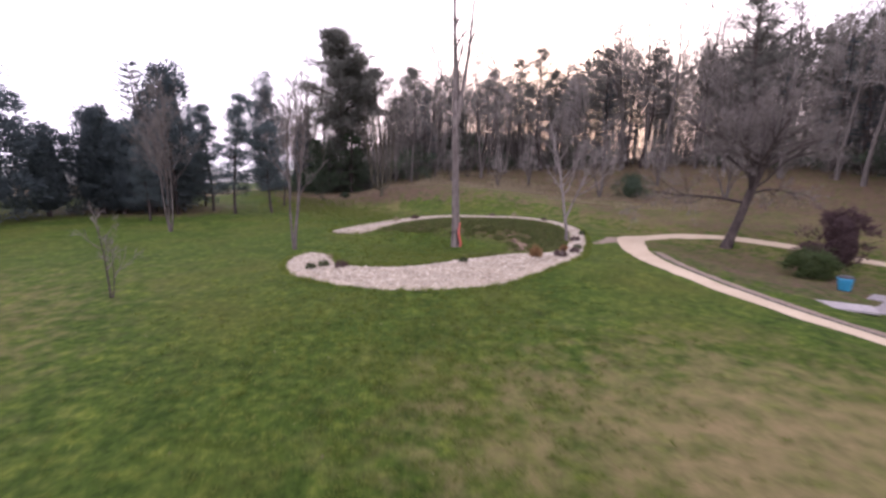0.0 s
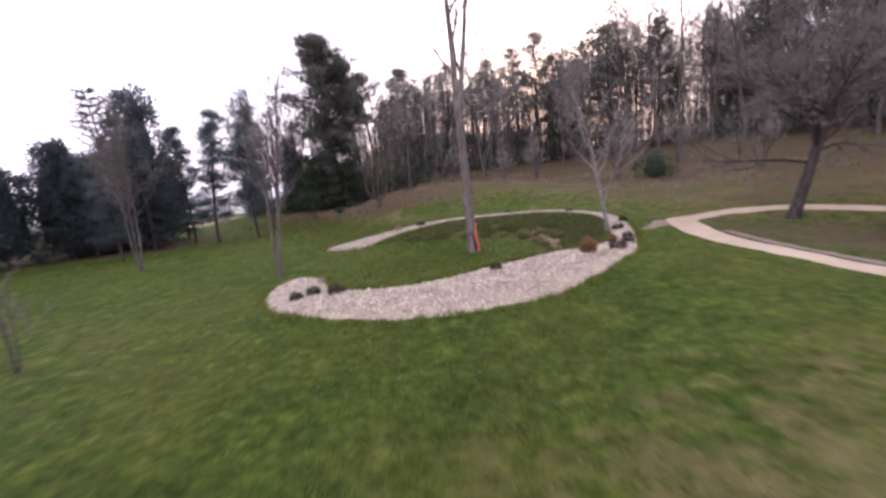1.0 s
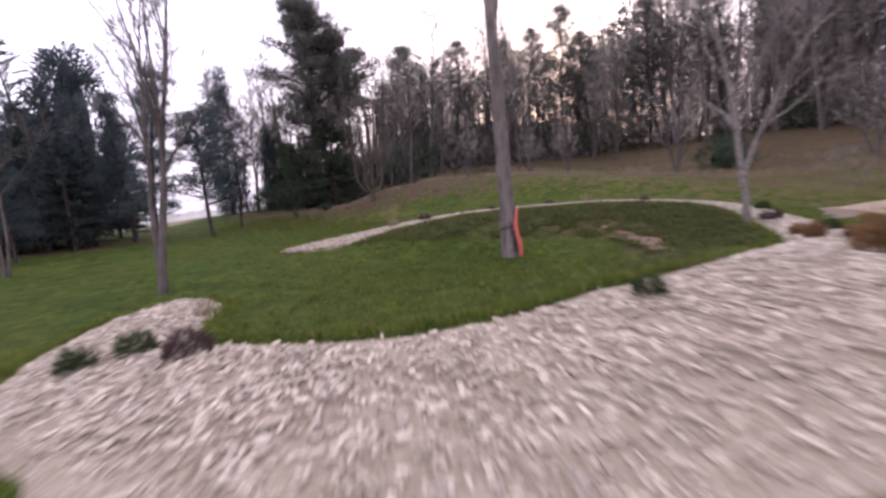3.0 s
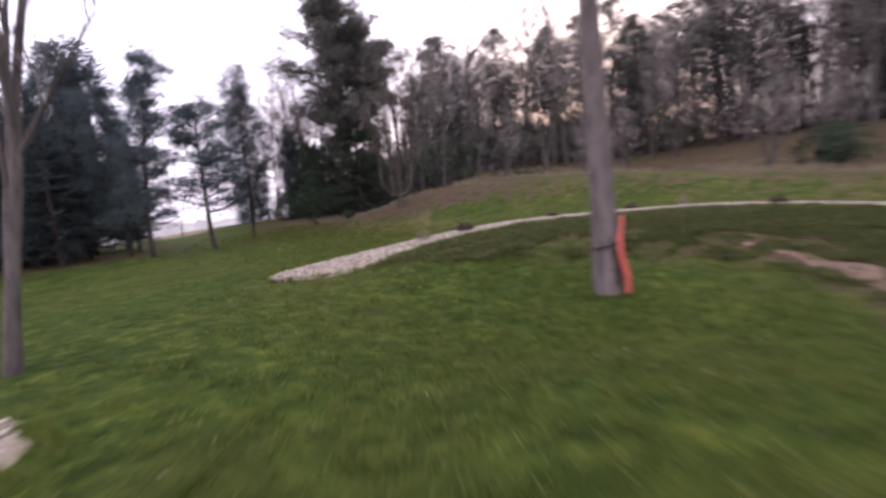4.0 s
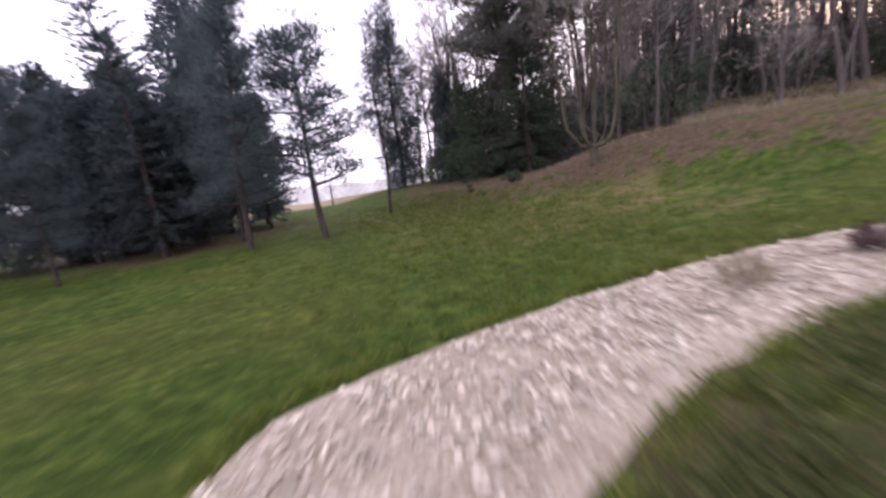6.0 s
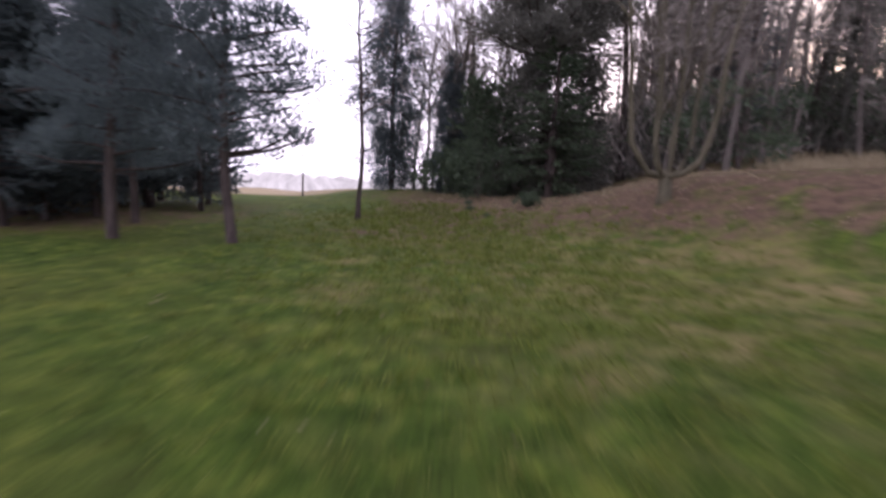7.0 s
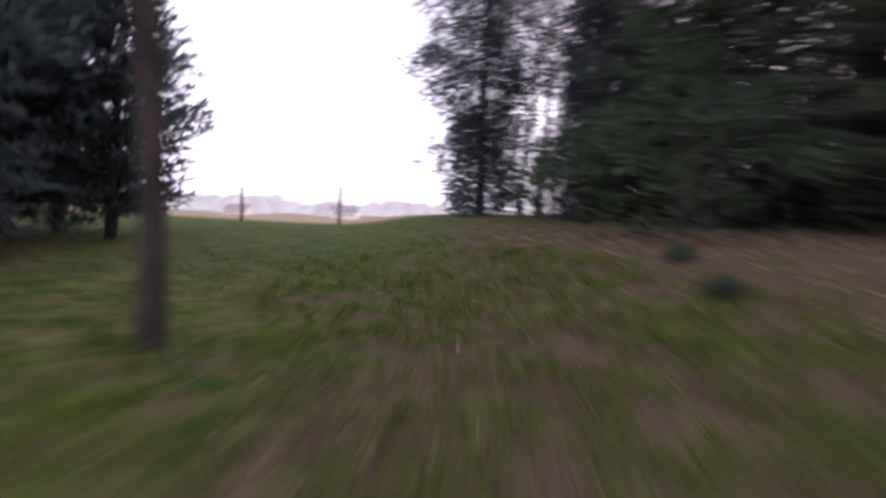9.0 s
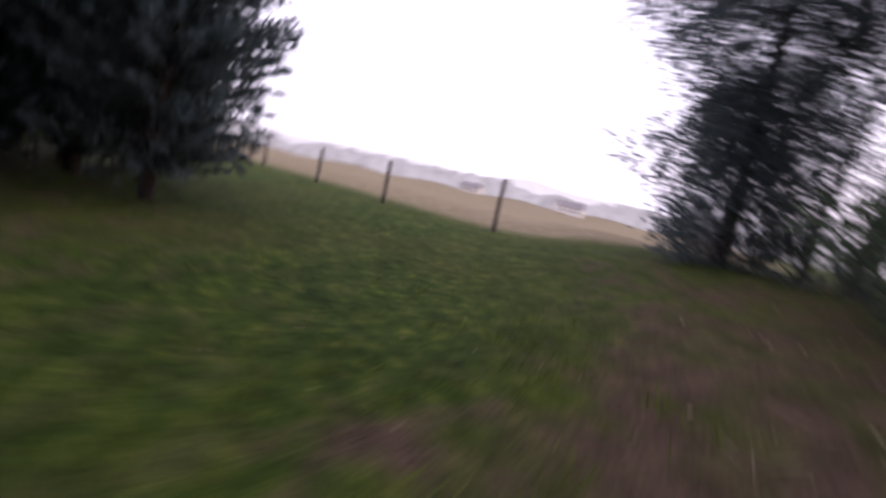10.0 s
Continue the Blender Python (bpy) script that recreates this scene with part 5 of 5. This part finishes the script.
def house(x, y, turn, w, d, h, label):
    t = thing("house", (x, y, ground_z(x, y) - 0.3), label, "house", "far houses", turn=turn)
    g = Geo()
    r = h + d * 0.42
    g.v += [(-w / 2, -d / 2, 0), (w / 2, -d / 2, 0), (w / 2, d / 2, 0), (-w / 2, d / 2, 0), (-w / 2, -d / 2, h), (w / 2, -d / 2, h), (w / 2, d / 2, h), (-w / 2, d / 2, h), (-w / 2, 0, r), (w / 2, 0, r)]
    g.f += [(0, 1, 5, 4), (2, 3, 7, 6), (1, 2, 6, 9, 5), (3, 0, 4, 8, 7), (3, 2, 1, 0)]
    part("wall", g, RENDER_WALL, t, smooth=False)
    f = Geo()
    o, e = 0.35, 0.18
    for s in (-1, 1):
        b = len(f.v)
        y0, z0 = s * (d / 2 + o), h - o * 0.84
        for dz in (0.02, 0.02 + e):
            f.v += [(-w / 2 - o, y0, z0 + dz), (w / 2 + o, y0, z0 + dz), (w / 2 + o, 0, r + dz), (-w / 2 - o, 0, r + dz)]
        f.f += [(b, b + 1, b + 2, b + 3), (b + 7, b + 6, b + 5, b + 4), (b, b + 4, b + 5, b + 1), (b + 1, b + 5, b + 6, b + 2), (b + 2, b + 6, b + 7, b + 3), (b + 3, b + 7, b + 4, b)]
    roof = part("roof", f, ROOF, t, smooth=False)
    c = Geo()
    c.box((w * 0.3, 0, r + 0.4), (0.7, 0.6, 1.6))
    part("chimney", c, ROOF, roof, smooth=False)
    for k in range(max(2, int(w / 3))):
        for s in (-1, 1):
            wx, wy = -w / 2 + (k + 0.5) * w / max(2, int(w / 3)), s * (d / 2 + 0.02)
            wi, pane = Geo(), Geo()
            wi.box((wx, wy, h * 0.55), (1.1, 0.08, 1.2))
            pane.box((wx, wy + s * 0.03, h * 0.55), (0.9, 0.05, 1.0))
            window = part("window", wi, RENDER_WALL, t, smooth=False)
            part("pane", pane, GLASS_DARK, window, smooth=False)
    return t


house(-190.0, 195.0, 40, 7, 6, 3.6, "white gabled house across the field")
house(-243.0, 168.0, 20, 13, 6, 2.8, "long low pale house with a brown roof")
house(-282.0, 132.0, -10, 9, 6, 3.2, "pale house beyond the field")
house(-205.0, 200.0, 70, 7, 6, 3.4, "pale house among misty trees")


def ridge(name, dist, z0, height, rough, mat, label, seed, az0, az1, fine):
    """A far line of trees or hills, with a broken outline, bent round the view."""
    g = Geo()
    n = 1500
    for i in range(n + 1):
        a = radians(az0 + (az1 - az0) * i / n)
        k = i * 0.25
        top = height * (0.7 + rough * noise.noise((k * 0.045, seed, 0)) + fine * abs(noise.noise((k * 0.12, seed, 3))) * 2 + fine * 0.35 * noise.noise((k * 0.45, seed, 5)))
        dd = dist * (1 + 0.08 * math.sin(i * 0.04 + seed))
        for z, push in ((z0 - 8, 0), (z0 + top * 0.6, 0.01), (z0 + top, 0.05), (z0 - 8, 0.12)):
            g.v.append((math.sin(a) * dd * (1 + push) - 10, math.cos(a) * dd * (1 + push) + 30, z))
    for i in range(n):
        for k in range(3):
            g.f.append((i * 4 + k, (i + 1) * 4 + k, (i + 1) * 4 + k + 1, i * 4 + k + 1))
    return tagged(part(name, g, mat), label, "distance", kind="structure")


# self-lit backdrop: the mist is only in the ridges' emission colour
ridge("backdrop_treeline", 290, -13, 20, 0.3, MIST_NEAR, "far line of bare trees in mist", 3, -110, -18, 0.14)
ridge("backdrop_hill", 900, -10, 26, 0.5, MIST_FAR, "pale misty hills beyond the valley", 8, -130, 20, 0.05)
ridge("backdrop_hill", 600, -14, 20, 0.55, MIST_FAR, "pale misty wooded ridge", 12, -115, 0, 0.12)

# ---- loose cover: weeds, blades, leaves and chips ----


def scatter(name, mat, label, category, build, kind="stuff", parent=None):
    g = Geo()
    build(g)
    ob = part(name, g, mat, parent, smooth=False)
    return tagged(ob, label, category, kind=kind)


def on_bed(x, y):
    return any((x - p[0]) ** 2 + (y - p[1]) ** 2 < (w + 0.05) ** 2 for p, s, w, d in ring_rows)


def weeds(g):
    rng = random.Random(101)
    made = 0
    while made < 2600:
        x, y = rng.uniform(-5.2, 6.6), rng.uniform(17, 30.6)
        depth = bank_depth(x, y)
        if depth < 0.05 or depth > 4.5 or not in_ring(x, y) or on_bed(x, y):
            continue
        if noise.noise((x * 2.0, y * 2.0, 9)) + 0.5 * noise.noise((x * 0.8, y * 0.8, 4)) < (-0.35 if depth > 1.6 or y > 28.2 else 0.0) or min((x - a) ** 2 + (y - b) ** 2 for a, b in BANK_LINE) < 0.09:
            continue
        made += 1
        z = ground_z(x, y)
        h = rng.uniform(0.05, 0.17) * (1.4 if rng.random() < 0.12 else 1.0)
        for k in range(24):
            az = rng.uniform(0, 6.28)
            q = Vector((x + rng.gauss(0, 0.1), y + rng.gauss(0, 0.1), z))
            g.spray(q, Vector((math.cos(az), math.sin(az), 0.8)), h * rng.uniform(0.6, 1.3), 0.04, rng)


scatter("bank_weeds", WEED, "tangled low green weeds on the bank inside the ring", "weeds", weeds)


def scrub(g):
    rng = random.Random(106)
    made = 0
    while made < 1800:
        x, y = rng.uniform(-3, 26), rng.uniform(34, 58)
        u = 0.6 * x + 0.8 * y
        if not 32.5 < u < 46 or noise.noise((x * 0.25, y * 0.25, 14)) < -0.05:
            continue
        made += 1
        z, h = ground_z(x, y), rng.uniform(0.15, 0.5)
        for k in range(5):
            az = rng.uniform(0, 6.28)
            g.spray(Vector((x + rng.gauss(0, 0.12), y + rng.gauss(0, 0.12), z - 0.02)), Vector((math.cos(az) * 0.6, math.sin(az) * 0.6, 1)), h * rng.uniform(0.6, 1.3), 0.03, rng)
    # fallen sticks and flattened stems on the bank beside the trodden way
    made = 0
    while made < 700:
        x, y = rng.uniform(-17, -4), rng.uniform(42, 54)
        if not 30.2 < 0.6 * x + 0.8 * y < 37:
            continue
        made += 1
        az = rng.uniform(0, 6.28)
        g.spray(Vector((x, y, ground_z(x, y) + 0.02)), Vector((math.cos(az), math.sin(az), rng.uniform(-0.05, 0.5))), rng.uniform(0.12, 0.45), rng.uniform(0.012, 0.03), rng)


scatter("dry_scrub", DRYSTEM, "dry straw and bramble stems on the slope", "scrub", scrub)


def near_way(rng):
    """A spot near the flown line over the lawn."""
    t = rng.random()
    x = -0.6 - 0.4 * t if t < 0.45 else -0.8 - 15 * (t - 0.45) / 0.55
    y = 4 + 46 * t
    return x + rng.gauss(0, 2.6), y + rng.gauss(0, 1.5)


def blades(g):
    rng = random.Random(102)
    made = 0
    while made < 8000:
        x, y = near_way(rng)
        u = 0.6 * x + 0.8 * y
        if on_bed(x, y) or u > 30.5:
            continue
        made += 1
        z = ground_z(x, y)
        for k in range(10):
            az = rng.uniform(0, 6.28)
            g.spray(Vector((x + rng.gauss(0, 0.055), y + rng.gauss(0, 0.055), z)), Vector((math.cos(az), math.sin(az), rng.uniform(0.7, 1.6))), rng.uniform(0.06, 0.15) * (1.35 if y > 38 else 1.0), 0.014, rng)


scatter("grass_tufts", BLADE, "short uneven grass blades of the lawn", "grass", blades)


def fringe(g):
    """Longer grass that leans over the edge of the mulch."""
    rng = random.Random(107)
    for n in range(2600):
        p, s, w, d = ring_rows[rng.randrange(len(ring_rows))]
        side = rng.choice((-1, 1))
        x, y = p + s * side * (w + rng.uniform(-0.03, 0.16)) + d * rng.uniform(-0.15, 0.15)
        z = ground_z(x, y)
        for k in range(7):
            lean = -s * side * rng.uniform(-0.2, 0.8)
            g.spray(Vector((x + rng.gauss(0, 0.05), y + rng.gauss(0, 0.05), z)), Vector((lean[0] + rng.gauss(0, 0.4), lean[1] + rng.gauss(0, 0.4), 1)), rng.uniform(0.07, 0.17), 0.014, rng)


scatter("edge_grass", BLADE, "longer grass hanging over the edge of the mulch", "grass", fringe)


def leaves(g):
    rng = random.Random(103)
    made = 0
    while made < 6200:
        if made < 260:
            x, y = near_way(rng)
        elif made < 1160:
            p, s, w, d = ring_rows[rng.randrange(len(ring_rows) // 2, len(ring_rows))]
            inner = np.array((0.8, 23.6)) - p
            x, y = p + inner / np.linalg.norm(inner) * (w + 2.6 * rng.random())
        elif made < 1500:
            a, b = BANK_LINE[rng.randrange(len(BANK_LINE))]
            x, y = a + rng.gauss(0, 0.35), b + rng.gauss(0, 0.35)
        else:
            x, y = (rng.uniform(-19, 12), rng.uniform(39, 58)) if made < 4200 else (rng.uniform(-16, -1), rng.uniform(38.5, 50))
            u = 0.6 * x + 0.8 * y
            if u < 29.6 + 1.2 * noise.noise((x * 0.3, y * 0.3, 2)) and not (abs(x + 14.4 + 0.55 * (y - 46)) < 1.3 and rng.random() < 0.25):
                continue
        if on_bed(x, y):
            continue
        made += 1
        s = rng.uniform(0.016, 0.042)
        az, tilt = rng.uniform(0, 6.28), rng.uniform(-0.5, 0.5)
        g.spray(Vector((x, y, ground_z(x, y) + 0.03 + 0.02 * rng.random())), Vector((math.cos(az), math.sin(az), tilt)), s * 1.5, s * 0.8, rng)


scatter("fallen_leaves", LEAF, "scattered dry brown fallen leaves", "leaves", leaves)


def flecks(g):
    rng = random.Random(108)
    made = 0
    while made < 420:
        x, y = near_way(rng)
        if on_bed(x, y) or y < 16:
            continue
        made += 1
        size, az = rng.uniform(0.01, 0.028), rng.uniform(0, 6.28)
        g.spray(Vector((x, y, ground_z(x, y) + 0.03 + 0.03 * rng.random())), Vector((math.cos(az), math.sin(az), rng.uniform(-0.4, 0.6))), size * 2.2, size, rng)


scatter("pale_leaf_scraps", DRYSTEM, "pale dry leaf scraps scattered over the lawn", "leaves", flecks)


def chip_spot(rng):
    p, s, w, d = ring_rows[rng.randrange(len(ring_rows))]
    e = rng.uniform(-1, 1)
    q = p + s * e * w * 0.84 + d * rng.uniform(-0.15, 0.15)
    return q, 0.06 * (1 - abs(e) ** 6)


def one_chip(g, x, y, z, rng):
    az, l = rng.uniform(0, 6.28), rng.uniform(0.03, 0.1)
    b = len(g.v)
    g.box((x, y, z), (l, l * rng.uniform(0.25, 0.5), rng.uniform(0.01, 0.022)), az)
    lift = rng.uniform(-0.02, 0.03)
    for i in (1, 2, 5, 6):
        v = g.v[b + i]
        g.v[b + i] = (v[0] + rng.uniform(-0.01, 0.01), v[1] + rng.uniform(-0.01, 0.01), v[2] + lift)


def chips(g):
    rng = random.Random(104)
    for i in range(20000):
        q, h = chip_spot(rng)
        one_chip(g, q[0], q[1], ground_z(*q) + h + 0.012, rng)


scatter("loose_chips", CHIP_PIECE, "", "", chips, parent=bed)


def near_chips():
    rng = random.Random(105)
    shapes = []
    for k in range(8):
        g = Geo()
        one_chip(g, 0, 0, 0.012, rng)
        shapes.append(g.mesh("wood_chip", CHIP_PIECE, False))
    near = [r for r in ring_rows if -4.0 < r[0][0] < 1.5 and r[0][1] < 17]
    for i in range(300):
        p, s, w, d = near[rng.randrange(len(near))]
        x, y = p + s * w * rng.uniform(-0.78, 0.78) + d * rng.uniform(-0.15, 0.15)
        ob = new("wood_chip", shapes[i % 8])
        ob.parent = bed
        ob.matrix_basis = pose(x, y, ground_z(x, y) + 0.065, rng.uniform(-14, 14), rng.uniform(-14, 14), rng.uniform(0, 360))


near_chips()
